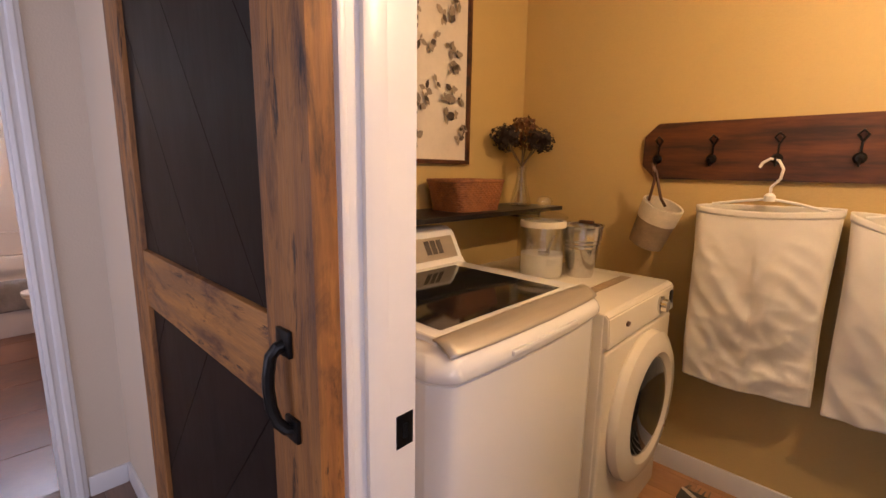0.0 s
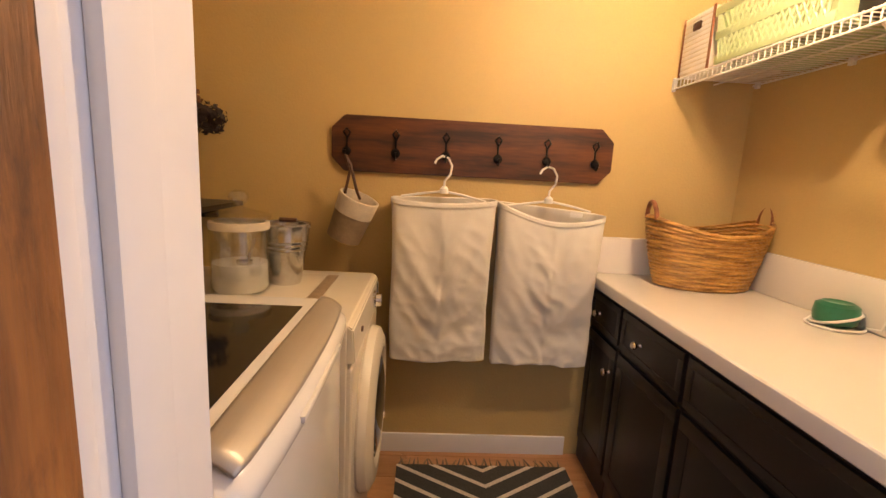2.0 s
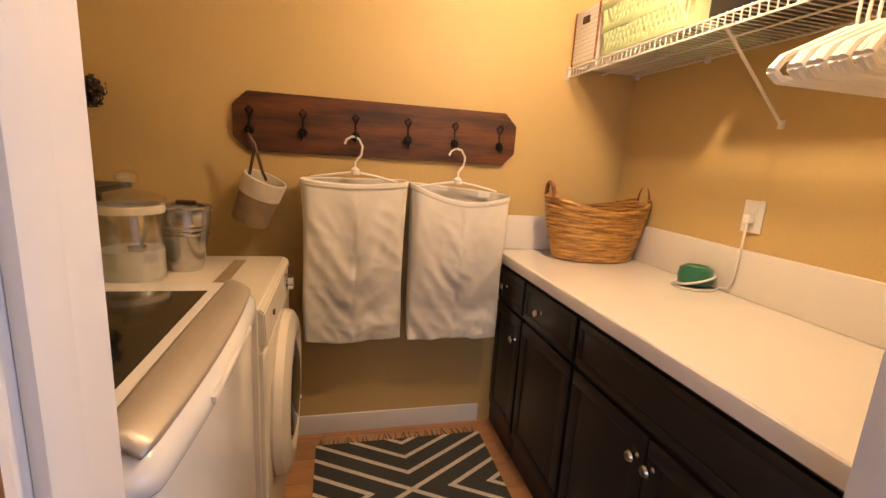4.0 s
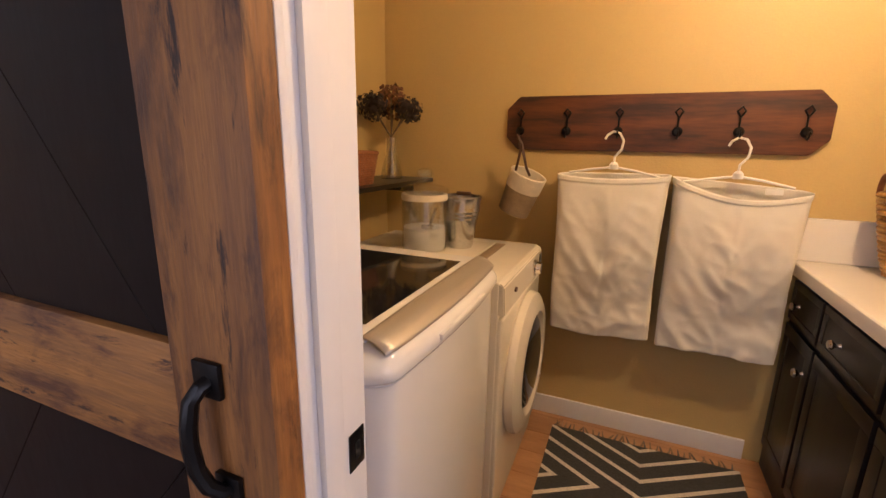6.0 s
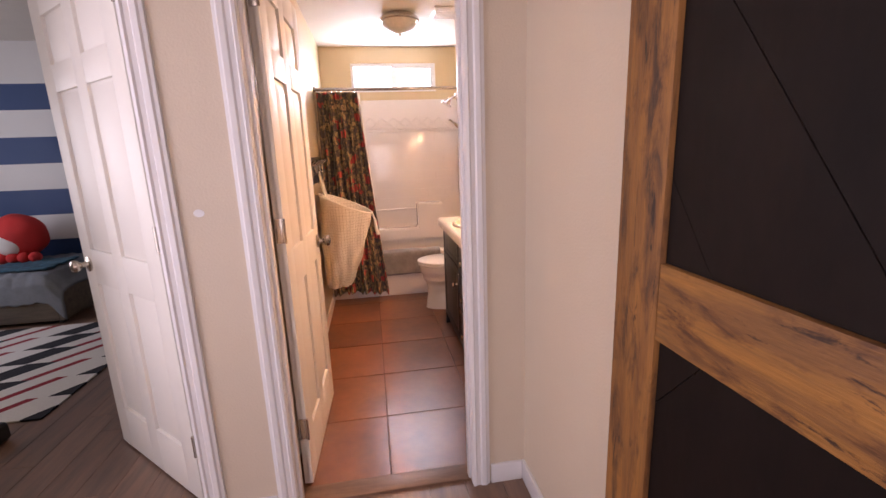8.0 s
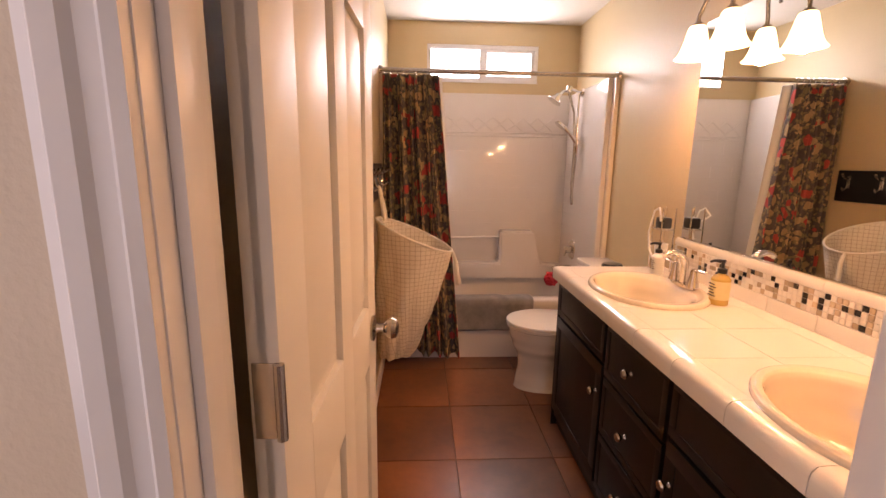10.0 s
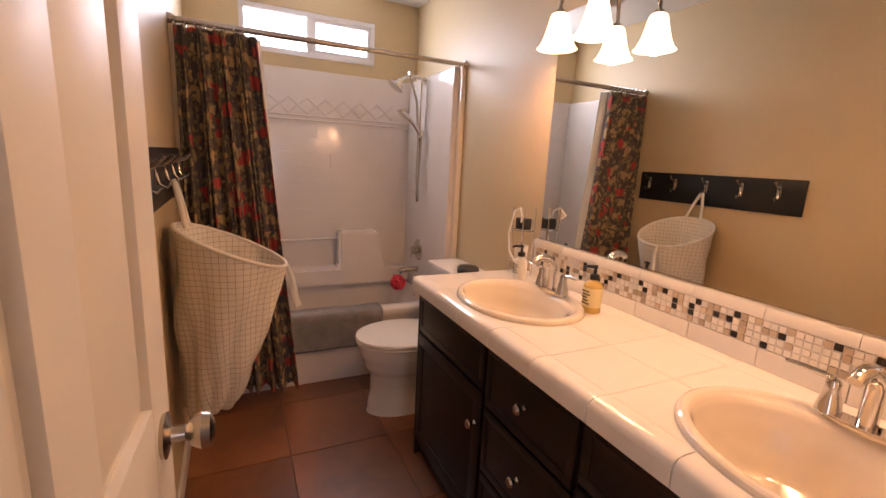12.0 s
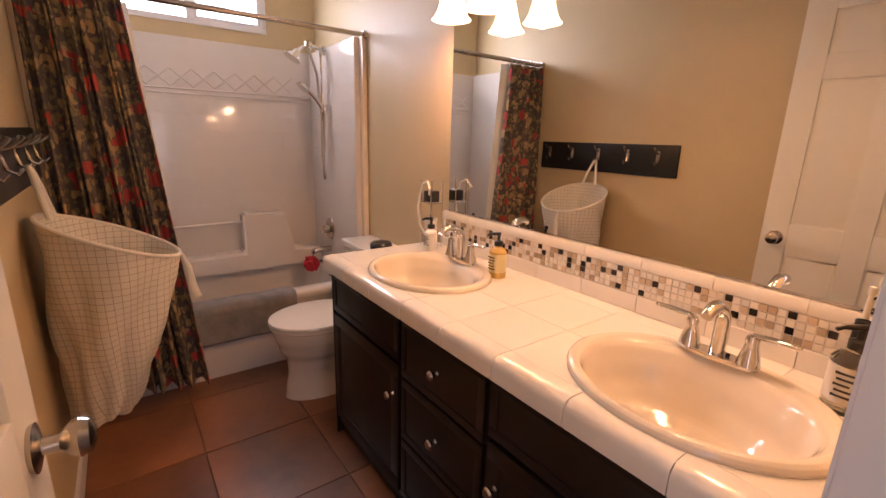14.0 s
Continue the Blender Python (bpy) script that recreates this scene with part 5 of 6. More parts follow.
# ---- bathroom ----
# tub and surround
TX = -4.055
r = thing("bathtub", "white bathtub in a tiled-look acrylic surround", "bathtub", (-4.38, 0.56, 0))
ty0, ty1 = BY0 + 0.002, BY1 - 0.002
ap = prism(((TX - 0.03, 0.001), (TX + 0.002, 0.001), (TX, 0.06), (TX - 0.012, 0.34), (TX + 0.008, 0.37), (TX + 0.012, 0.405), (TX, 0.418), (TX - 0.075, 0.42), (TX - 0.095, 0.41), (TX - 0.11, 0.36)), ty1 - ty0, Matrix(((1, 0, 0, 0), (0, 0, 1, ty0), (0, 1, 0, 0), (0, 0, 0, 1))))
part("apron", ap, ACRYLIC, r, sharp=50)


def tubfn(u, v):
    t = 2 * math.pi * u
    c, s = math.cos(t), math.sin(t)
    k = (abs(c) ** 6 + abs(s) ** 6) ** (-1 / 6)
    q = 1 - 0.16 * v ** 1.5
    return (-4.41 + c * k * 0.275 * q, 0.565 + s * k * 0.66 * q, 0.415 - 0.335 * v)


tb = sheet(tubfn, 60, 10, True)
part("basin", tb, ACRYLIC, r)
bb = bmesh.new()
bb.faces.new([bb.verts.new(tubfn(i / 60, 1)) for i in range(60)])
part("basin_floor", bb, ACRYLIC, r)
part("back_deck", box(BX0 + 0.002, -4.685, ty0, ty1, 0.30, 0.417, 0.004), ACRYLIC, r)
part("end_deck", box(-4.685, TX - 0.03, ty0, BY0 + 0.07, 0.30, 0.4165, 0.004), ACRYLIC, r)
part("end_deck", box(-4.685, TX - 0.03, 1.225, ty1, 0.30, 0.4165, 0.004), ACRYLIC, r)
r = thing("shower_surround", "white moulded shower surround with embossed tile lines", "shower", (-4.4, 0.56, 0.42))
part("back_panel", box(BX0 + 0.001, BX0 + 0.022, BY0 + 0.001, BY1 - 0.001, 0.42, 1.86, 0.004), ACRYLIC, r)
for nm, y0, y1 in (("end_panel", BY0 + 0.001, BY0 + 0.05), ("end_panel", BY1 - 0.06, BY1 - 0.001)):
    part(nm, box(BX0 + 0.023, -3.985, y0, y1, 0.421, 1.86, 0.012, 3), ACRYLIC, r)
for y0, y1 in ((BY0 + 0.001, BY0 + 0.03), (BY1 - 0.03, BY1 - 0.001)):
    part("front_flange", box(-3.984, -3.945, y0, y1, 0.10, 1.885, 0.004), BISQUE, r, "cream trim strip")
# embossed tile joints, proud ribs between shallow tiles
for k in range(9):
    z = 0.86 + k * 0.095
    part("tile_rib", box(BX0 + 0.0215, BX0 + 0.0232, BY0 + 0.06, BY1 - 0.07, z, z + 0.004, 0.0008), ACRYLIC, r)
    part("tile_rib", box(BX0 + 0.03, -4.0, BY1 - 0.0617, BY1 - 0.0605, z, z + 0.004, 0.0005), ACRYLIC, r)
for k in range(7):
    for z, o in ((0.86, 0.0), (1.05, 0.09), (1.24, 0.0), (1.43, 0.09)):
        y = BY0 + 0.12 + k * 0.18 + o
        part("tile_rib", box(BX0 + 0.0215, BX0 + 0.0230, y, y + 0.003, z, z + 0.095, 0.0006), ACRYLIC, r)
for z in (1.545, 1.572):
    part("border_rib", tube([(BX0 + 0.023, BY0 + 0.06, z), (BX0 + 0.023, BY1 - 0.07, z)], 0.005, 8), ACRYLIC, r)
for k in range(10):
    y = BY0 + 0.10 + 0.118 * k
    for za, zb in ((1.585, 1.685), (1.685, 1.585)):
        part("diamond_rib", tube([(BX0 + 0.0225, y, za), (BX0 + 0.0225, y + 0.118, zb)], 0.0042, 8), ACRYLIC, r)
ya, yb = BY0 + 0.052, BY1 - 0.062
part("moulded_ledge", prism(((ya, 0.425), (yb, 0.425), (yb, 0.535), (1.05, 0.55), (0.985, 0.81), (0.715, 0.815), (0.715, 0.555), (ya, 0.545)), 0.115, Matrix(((0, 0, 1, BX0 + 0.023), (1, 0, 0, 0), (0, 1, 0, 0), (0, 0, 0, 1))), 0.014), ACRYLIC, r, sharp=60)
part("grab_bar", tube([(BX0 + 0.075, 0.22, 0.745), (BX0 + 0.075, 0.715, 0.755)], 0.009, 10), ACRYLIC, r)
# fittings on the end panel
YE = BY1 - 0.06
ry = Matrix.Rotation(radians(90), 3, "X")
r = thing("shower_fittings", "chrome shower head, hand shower and hose", "shower head", (-4.42, YE, 1.2))
part("arm_flange", lathe(((0, 0), (0.03, 0), (0.024, 0.01), (0, 0.012)), (-4.42, YE, 1.90 - 0.06), ry, 20), CHROME, r)
part("shower_arm", tube([(-4.42, YE, 1.84), (-4.42, YE - 0.08, 1.86), (-4.42, YE - 0.14, 1.845), (-4.42, YE - 0.18, 1.81)], 0.010, 10), CHROME, r)
part("fixed_head", lathe(((0, 0.06), (0.020, 0.06), (0.026, 0.035), (0.052, 0.012), (0.056, 0.0), (0, -0.003)), (-4.42, YE - 0.205, 1.775), Matrix.Rotation(radians(-35), 3, "X"), 24), CHROME, r)
part("diverter", lathe(((0, -0.02), (0.02, -0.02), (0.022, 0), (0.02, 0.02), (0, 0.02)), (-4.42, YE - 0.10, 1.86), n=16), CHROME, r)
part("slide_bar", tube([(-4.40, YE - 0.03, 1.83), (-4.40, YE - 0.03, 1.22)], 0.008, 10), CHROME, r)
part("holder", lathe(((0, -0.022), (0.02, -0.022), (0.024, 0), (0.02, 0.022), (0, 0.022)), (-4.36, YE - 0.035, 1.49), n=16), CHROME, r)
hs = tube([(-4.36, YE - 0.04, 1.48), (-4.35, YE - 0.09, 1.545), (-4.345, YE - 0.15, 1.60)], 0.015, 10)
lathe(((0, 0.024), (0.032, 0.018), (0.046, 0), (0, -0.004)), (-4.345, YE - 0.175, 1.60), Matrix.Rotation(radians(-40), 3, "X"), 20, bm=hs)
part("hand_shower", hs, CHROME, r)
part("hose", tube([(-4.42, YE - 0.10, 1.84), (-4.40, YE - 0.06, 1.70), (-4.37, YE - 0.05, 1.45), (-4.35, YE - 0.06, 1.20), (-4.345, YE - 0.05, 1.08), (-4.365, YE - 0.045, 1.05), (-4.38, YE - 0.045, 1.10), (-4.37, YE - 0.04, 1.30), (-4.36, YE - 0.035, 1.47)], 0.009, 8), NICKEL, r, "ribbed steel hose")
r = thing("tub_faucet", "chrome tub valve and spout", "faucet", (-4.42, YE, 0.6))
part("valve_plate", lathe(((0, 0), (0.075, 0), (0.07, 0.008), (0.03, 0.014), (0.026, 0.05), (0, 0.052)), (-4.42, YE, 0.70), ry, 28), NICKEL, r)
part("lever", tube([(-4.42, YE - 0.045, 0.70), (-4.40, YE - 0.06, 0.655)], 0.009, 8, taper=0.006), NICKEL, r)
part("spout", tube([(-4.42, YE, 0.56), (-4.42, YE - 0.10, 0.56), (-4.42, YE - 0.14, 0.55)], 0.020, 12, taper=0.017), NICKEL, r)
part("overflow", lathe(((0, 0), (0.03, 0), (0.03, 0.006), (0, 0.008)), (-4.42, 1.224, 0.34), ry, 20), NICKEL, r)
r = thing("bath_pouf", "red mesh bath pouf hanging from the spout", "bath sponge", (-4.40, YE - 0.15, 0.47))
pf = bmesh.new()
bmesh.ops.create_icosphere(pf, subdivisions=4, radius=0.05, matrix=Matrix.Translation((-4.40, YE - 0.15, 0.475)))
for v in pf.verts:
    d = v.co - Vector((-4.40, YE - 0.15, 0.475))
    v.co += d * 0.35 * noise.noise(d * 60)
part("mesh_ball", pf, REDP, r)
part("cord", tube([(-4.40, YE - 0.12, 0.58), (-4.40, YE - 0.14, 0.52)], 0.003, 6), mat("blue_cord", (0.02, 0.05, 0.25), 0.6), r)
# towel over the rim
r = thing("bath_mat", "grey terry bath mat draped over the tub rim", "bath mat", (TX, 0.45, 0.2))
mp = ((-0.115, 0.34), (-0.105, 0.41), (-0.09, 0.427), (-0.04, 0.428), (0.0, 0.427), (0.018, 0.415), (0.020, 0.38), (0.012, 0.30), (0.014, 0.22), (0.014, 0.205))
thick(part("terry_sheet", sheet(lambda u, v: (TX + 0.004 + mp[min(9, int(v * 9.001))][0] + 0.003 * noise.noise((u * 9, v * 7, 1)), 0.21 + 0.65 * u, mp[min(9, int(v * 9.001))][1] + 0.006 * noise.noise((u * 6, 0, 3))), 60, 10), TOWEL, r, "", 60), 0.008)
# rod and curtain
RX, RZ = -3.955, 1.868
r = thing("curtain_rod", "brushed metal shower curtain rod", "curtain rod", (RX, 0.56, RZ))
part("rod", tube([(RX, BY0 + 0.002, RZ), (RX, BY1 - 0.002, RZ)], 0.0125, 12), NICKEL, r)
part("rod_sleeve", tube([(RX, BY0 + 0.004, RZ), (RX, 0.60, RZ)], 0.0145, 12), NICKEL, r)
for y, s in ((BY0 + 0.001, -1), (BY1 - 0.001, 1)):
    part("rod_end", lathe(((0, 0), (0.026, 0), (0.022, 0.018), (0, 0.02)), (RX, y, RZ), Matrix.Rotation(radians(90 * s), 3, "X"), 18), NICKEL, r)
r = thing("shower_curtain", "dark floral shower curtain gathered to one side", "curtain", (RX, 0.05, 0.08))


def cur(z_top, z_bot, flare, off):
    def fn(u, v):
        z = z_top + (z_bot - z_top) * v
        full = (1.83 - z) / 1.77
        wdt = 0.335 + 0.165 * full
        t = u * 2 * math.pi * 8.5
        amp = 0.016 + 0.022 * full + flare * v
        y = BY0 + 0.012 + wdt * u + 0.012 * math.sin(t * 0.5 + 1)
        x = RX + 0.012 + off + amp * math.sin(t + 0.5 * math.sin(3 * u * 6 + full)) + 0.012 * math.sin(2.3 * t + 2 * full)
        return (x, y, z + 0.012 * math.sin(u * 5) * v)
    return fn


for z_top, z_bot, fl, off in ((1.845, 1.515, 0.008, 0.0), (1.545, 0.53, 0.006, 0.006), (0.56, 0.085, 0.012, 0.014)):
    thick(part("fabric_tier", sheet(cur(z_top, z_bot, fl, off), 240, 40), FLORAL, r, "gathered floral fabric", 70), 0.002)
thick(part("liner", sheet(lambda u, v: (RX - 0.035 + 0.014 * math.sin(u * 30), BY0 + 0.03 + (0.345 + 0.10 * v) * u, 1.845 - 1.42 * v - 0.0), 80, 20), PLASTIC, r, "white liner", 70), 0.001)
for k in range(9):
    y = BY0 + 0.03 + k * 0.038
    part("ring", tube(arc(lambda a: (RX + 0.020 * math.cos(a), y, RZ - 0.006 + 0.022 * math.sin(a)), 0, 2 * math.pi, 14)[:-1], 0.0018, 5, closed=True), CHROME, r)

# toilet
tx = -3.655
r = thing("toilet", "white two-piece toilet with closed lid", "toilet", (tx, 1.0, 0))


def bowl(u, v):
    t = 2 * math.pi * u
    prof = ((0.0, 0.112, 0.205), (0.06, 0.108, 0.20), (0.36, 0.100, 0.185), (0.52, 0.110, 0.188), (0.72, 0.160, 0.222), (0.90, 0.181, 0.244), (1.0, 0.184, 0.248))
    for (a, wa, da), (b_, wb_, db) in zip(prof, prof[1:]):
        if a <= v <= b_:
            k = (v - a) / (b_ - a)
            k = k * k * (3 - 2 * k)
            w, d = wa + (wb_ - wa) * k, da + (db - da) * k
            break
    cy = 0.865 - 0.0 * v
    return (tx + w * math.cos(t), cy + d * math.sin(t), 0.385 * v + 0.001)


part("bowl", sheet(bowl, 48, 40, True), PORC, r, "glossy porcelain", 60)
part("seat", lathe(((0, 0.386), (0.182, 0.386), (0.19, 0.392), (0.19, 0.402), (0.184, 0.408), (0, 0.408)), (tx, 0.855, 0), n=44, sy=1.33), PORC, r)
part("lid", lathe(((0, 0.410), (0.186, 0.410), (0.191, 0.416), (0.188, 0.426), (0.17, 0.431), (0, 0.433)), (tx, 0.852, 0), n=44, sy=1.33), PORC, r)
part("pedestal_neck", box(tx - 0.10, tx + 0.10, 0.98, 1.20, 0.001, 0.39, 0.03, 3), PORC, r)
part("tank", box(tx - 0.235, tx + 0.235, 1.10, BY1 - 0.006, 0.39, 0.715, 0.025, 3), PORC, r)
part("tank_lid", box(tx - 0.245, tx + 0.245, 1.085, BY1 - 0.003, 0.716, 0.752, 0.012, 3), PORC, r)
part("flush_lever", tube([(tx - 0.17, 1.097, 0.67), (tx - 0.17, 1.08, 0.67), (tx - 0.10, 1.078, 0.66)], 0.006, 8), CHROME, r)
r = thing("round_speaker", "small black round speaker with a cable", "speaker", (-3.55, 1.16, 0.752))
part("puck", lathe(((0, 0), (0.052, 0), (0.058, 0.008), (0.058, 0.03), (0.050, 0.040), (0, 0.041)), (-3.55, 1.165, 0.7525), n=28), BLACKP, r)
part("cable", tube([(-3.50, 1.18, 0.76), (-3.46, 1.20, 0.775), (-3.43, 1.23, 0.765), (-3.415, 1.26, 0.756)], 0.003, 6), BLACKP, r)

# vanity
VX0, VX1, VF, VZ = -3.262, BX1 - 0.002, 0.735, 0.846
S1, S2, SYC, SA, SB = -2.845, -1.90, 0.985, 0.258, 0.212
fx0 = VX0 + 0.02
for a0, a1, fronts in ((fx0, -2.684, (("drawer", fx0 + 0.01, -2.695, 0.61, 0.775, None), ("cabinet_door", fx0 + 0.01, -2.695, 0.10, 0.595, (-2.728, 0.475)))),
                       (-2.682, -2.262, (("drawer", -2.675, -2.27, 0.57, 0.775, (-2.475, 0.672)), ("drawer", -2.675, -2.27, 0.34, 0.56, (-2.475, 0.445)), ("drawer", -2.675, -2.27, 0.10, 0.33, (-2.475, 0.21)))),
                       (-2.26, VX1, (("drawer", -2.25, VX1 - 0.01, 0.61, 0.775, None), ("cabinet_door", -2.25, -1.95, 0.10, 0.595, (-2.215, 0.475)), ("cabinet_door", -1.945, VX1 - 0.01, 0.10, 0.595, (-1.90, 0.475))))):
    r = thing("vanity_cabinet", "dark espresso vanity cabinet with nickel knobs", "cabinet", ((a0 + a1) / 2, 1.0, 0), "vanity cabinets")
    part("carcass", box(a0, a1, 0.782, 0.80, 0.06, 0.792, 0.001), CABINET, r)
    part("bottom_panel", box(a0, a1, 0.801, BY1 - 0.003, 0.03, 0.06), CABINET, r)
    part("toe_kick", box(a0, a1, 0.80, 0.82, 0.001, 0.06), CABINET, r)
    if a0 == fx0:
        part("side_panel", box(a0 - 0.012, a0, 0.770, BY1 - 0.003, 0.001, 0.792, 0.001), CABINET, r)
    for f in fronts:
        cabinet_front(r, "y", 0.782, *f[1:5], f[5], f[0])


def inside(x, y, k=0.93):
    return any(((x - sx) / SA) ** 2 + ((y - SYC) / SB) ** 2 < k * k for sx in (S1, S2))


def slab(x0, x1, y0, y1, z0, z1, step):
    """A slab made of cells, left open under the basins."""
    b = bmesh.new()
    nx, ny = max(1, round((x1 - x0) / step)), max(1, round((y1 - y0) / step))
    V = {}

    def vert(i, j, z):
        if (i, j, z) not in V:
            V[i, j, z] = b.verts.new((x0 + (x1 - x0) * i / nx, y0 + (y1 - y0) * j / ny, z))
        return V[i, j, z]
    keep = {(i, j) for i in range(nx) for j in range(ny) if not inside(x0 + (x1 - x0) * (i + 0.5) / nx, y0 + (y1 - y0) * (j + 0.5) / ny)}
    for i, j in keep:
        q = ((i, j), (i + 1, j), (i + 1, j + 1), (i, j + 1))
        b.faces.new([vert(*c, z1) for c in q])
        b.faces.new([vert(*c, z0) for c in q[::-1]])
        for (di, dj), (p, s) in (((0, -1), (0, 1)), ((1, 0), (1, 2)), ((0, 1), (2, 3)), ((-1, 0), (3, 0))):
            if (i + di, j + dj) not in keep:
                b.faces.new((vert(*q[p], z0), vert(*q[s], z0), vert(*q[s], z1), vert(*q[p], z1)))
    return b


vt = thing("vanity_countertop", "white tiled vanity countertop with bullnose edge", "countertop", (-2.45, 1.0, VZ - 0.05))
part("bed", slab(VX0 + 0.012, VX1, VF + 0.016, BY1 - 0.003, VZ - 0.05, VZ - 0.0015, 0.0135), GROUT, vt, "grout bed")
# backsplash
r = thing("vanity_backsplash", "white tile backsplash with a mosaic band", "backsplash", (-2.45, BY1, VZ))
YB = BY1 - 0.012
part("bed", box(VX0 + 0.10, VX1, YB, BY1 - 0.001, VZ + 0.001, 1.006), GROUT, r)
n = 8
tw = (VX1 - VX0 - 0.10) / n
lm = flat_tile(tw - 0.002, 0.052, 0.008, 0.001)
for k in range(n):
    x = VX0 + 0.10 + (k + 0.5) * tw
    t = lay("tile", lm, TILEW, r, x, YB - 0.003, VZ + 0.027)
    t.rotation_euler = (radians(90), 0, 0)
    bn = prism(((0, 0.976), (-0.004, 0.976), (-0.0055, 0.984), (-0.0045, 0.998), (-0.001, 1.007), (0.010, 1.010), (0.010, 0.976)), tw - 0.002, Matrix(((0, 0, 1, x - tw / 2), (1, 0, 0, YB), (0, 1, 0, 0), (0, 0, 0, 1))))
    part("bullnose", bn, TILEW, r)
rng = random.Random(11)
ms = 0.0186
mm = {}
for key, mt in (("b", STONEB), ("t", STONET), ("w", STONEW)):
    me = flat_tile(ms - 0.0022, ms - 0.0022, 0.006, 0.0008)
    me.materials.append(mt)
    mm[key] = me
nx = int((VX1 - VX0 - 0.10) / ms)
before = {}
mos = part("mosaic_band", box(VX0 + 0.10, VX1, YB - 0.001, YB - 0.0002, 0.900, 0.974), GROUT, r, "stone and glass mosaic band")
for i in range(nx):
    for j in range(4):
        key = rng.choice("bbttttwwwwwwwwww")
        if key == "b" and before.get((i - 1, j)) == "b":
            key = "w"
        before[i, j] = key
        o = new("mosaic_tile", mm[key])
        o.parent = mos
        o.location = Vector((VX0 + 0.10 + (i + 0.5) * ms, YB - 0.0015, 0.900 + (j + 0.5) * ms)) - ORIGIN[mos]
        o.rotation_euler = (radians(90), 0, 0)
# mirror
r = thing("vanity_mirror", "large frameless wall mirror above the vanity", "mirror", (-2.4, BY1, 1.01))
part("mirror_glass", box(-3.135, VX1 - 0.01, BY1 - 0.007, BY1 - 0.002, 1.012, 1.93), MIRROR, r)
part("bottom_channel", box(-3.135, VX1 - 0.01, BY1 - 0.010, BY1 - 0.0072, 1.0105, 1.016, 0.0008), CHROME, r)


def sink(cx):
    r = thing("sink", "oval bisque drop-in basin", "sink", (cx, SYC, VZ), "vanity basins")
    prof = ((1.0, 0.0), (1.0, 0.006), (0.985, 0.013), (0.955, 0.017), (0.90, 0.016), (0.86, 0.010), (0.83, 0.0), (0.80, -0.02), (0.72, -0.07), (0.58, -0.115), (0.36, -0.138), (0.10, -0.145), (0.0, -0.145))

    def fn(u, v):
        k = v * (len(prof) - 1)
        i = min(int(k), len(prof) - 2)
        q = k - i
        ra, z = prof[i][0] + (prof[i + 1][0] - prof[i][0]) * q, prof[i][1] + (prof[i + 1][1] - prof[i][1]) * q
        t = 2 * math.pi * u
        cy = SYC - (0.024 * min(1, max(0, (0.9 - ra) * 8)) if ra < 0.9 else 0)
        back = 1 - (0.10 * max(0, math.sin(t)) if ra < 0.87 else 0)
        return (cx + ra * SA * math.cos(t), cy + ra * SB * math.sin(t) * back, VZ + 0.0005 + z)
    part("basin", sheet(fn, 72, 62, True), BISQUE, r, "glossy bisque porcelain", 60)
    part("drain", lathe(((0, -0.1425), (0.022, -0.1425), (0.022, -0.138), (0.012, -0.136), (0, -0.136)), (cx, SYC - 0.02, VZ), n=20), CHROME, r)


def faucet(cx):
    fy, z = 1.150, VZ + 0.0145
    r = thing("faucet", "chrome two-handle basin faucet", "faucet", (cx, fy, z), "basin faucets")
    part("base", prism([(0.085 * math.cos(a) * (1 if abs(math.cos(a)) < 0.98 else 1), 0.027 * math.sin(a)) for a in [2 * math.pi * i / 28 for i in range(28)]], 0.012, Matrix.Translation((cx, fy, z)), 0.003), CHROME, r)
    pts = arc(lambda a: (cx, fy - 0.055 + 0.055 * math.cos(a), z + 0.085 + 0.05 * math.sin(a)), 0, 2.35, 14)
    part("spout", tube([(cx, fy, z + 0.008), (cx, fy, z + 0.05)] + pts, 0.0165, 14, taper=0.0125), CHROME, r)
    for s in (-1, 1):
        part("handle_base", lathe(((0, 0), (0.024, 0), (0.020, 0.02), (0.013, 0.05), (0.014, 0.06), (0.010, 0.068), (0, 0.07)), (cx + s * 0.062, fy, z + 0.01), n=20), CHROME, r)
        lv = sheet(lambda u, v: (cx + s * (0.062 + 0.085 * v), fy - 0.006 * v + (u - 0.5) * (0.018 + 0.006 * math.sin(math.pi * v)) * (1 - 0.4 * v), z + 0.078 + 0.014 * v - 0.010 * v * v + 0.003 * math.sin(math.pi * u)), 7, 10)
        thick(part("lever", lv, CHROME, r), 0.007)


for cx in (S1, S2):
    sink(cx)
    faucet(cx - 0.02)


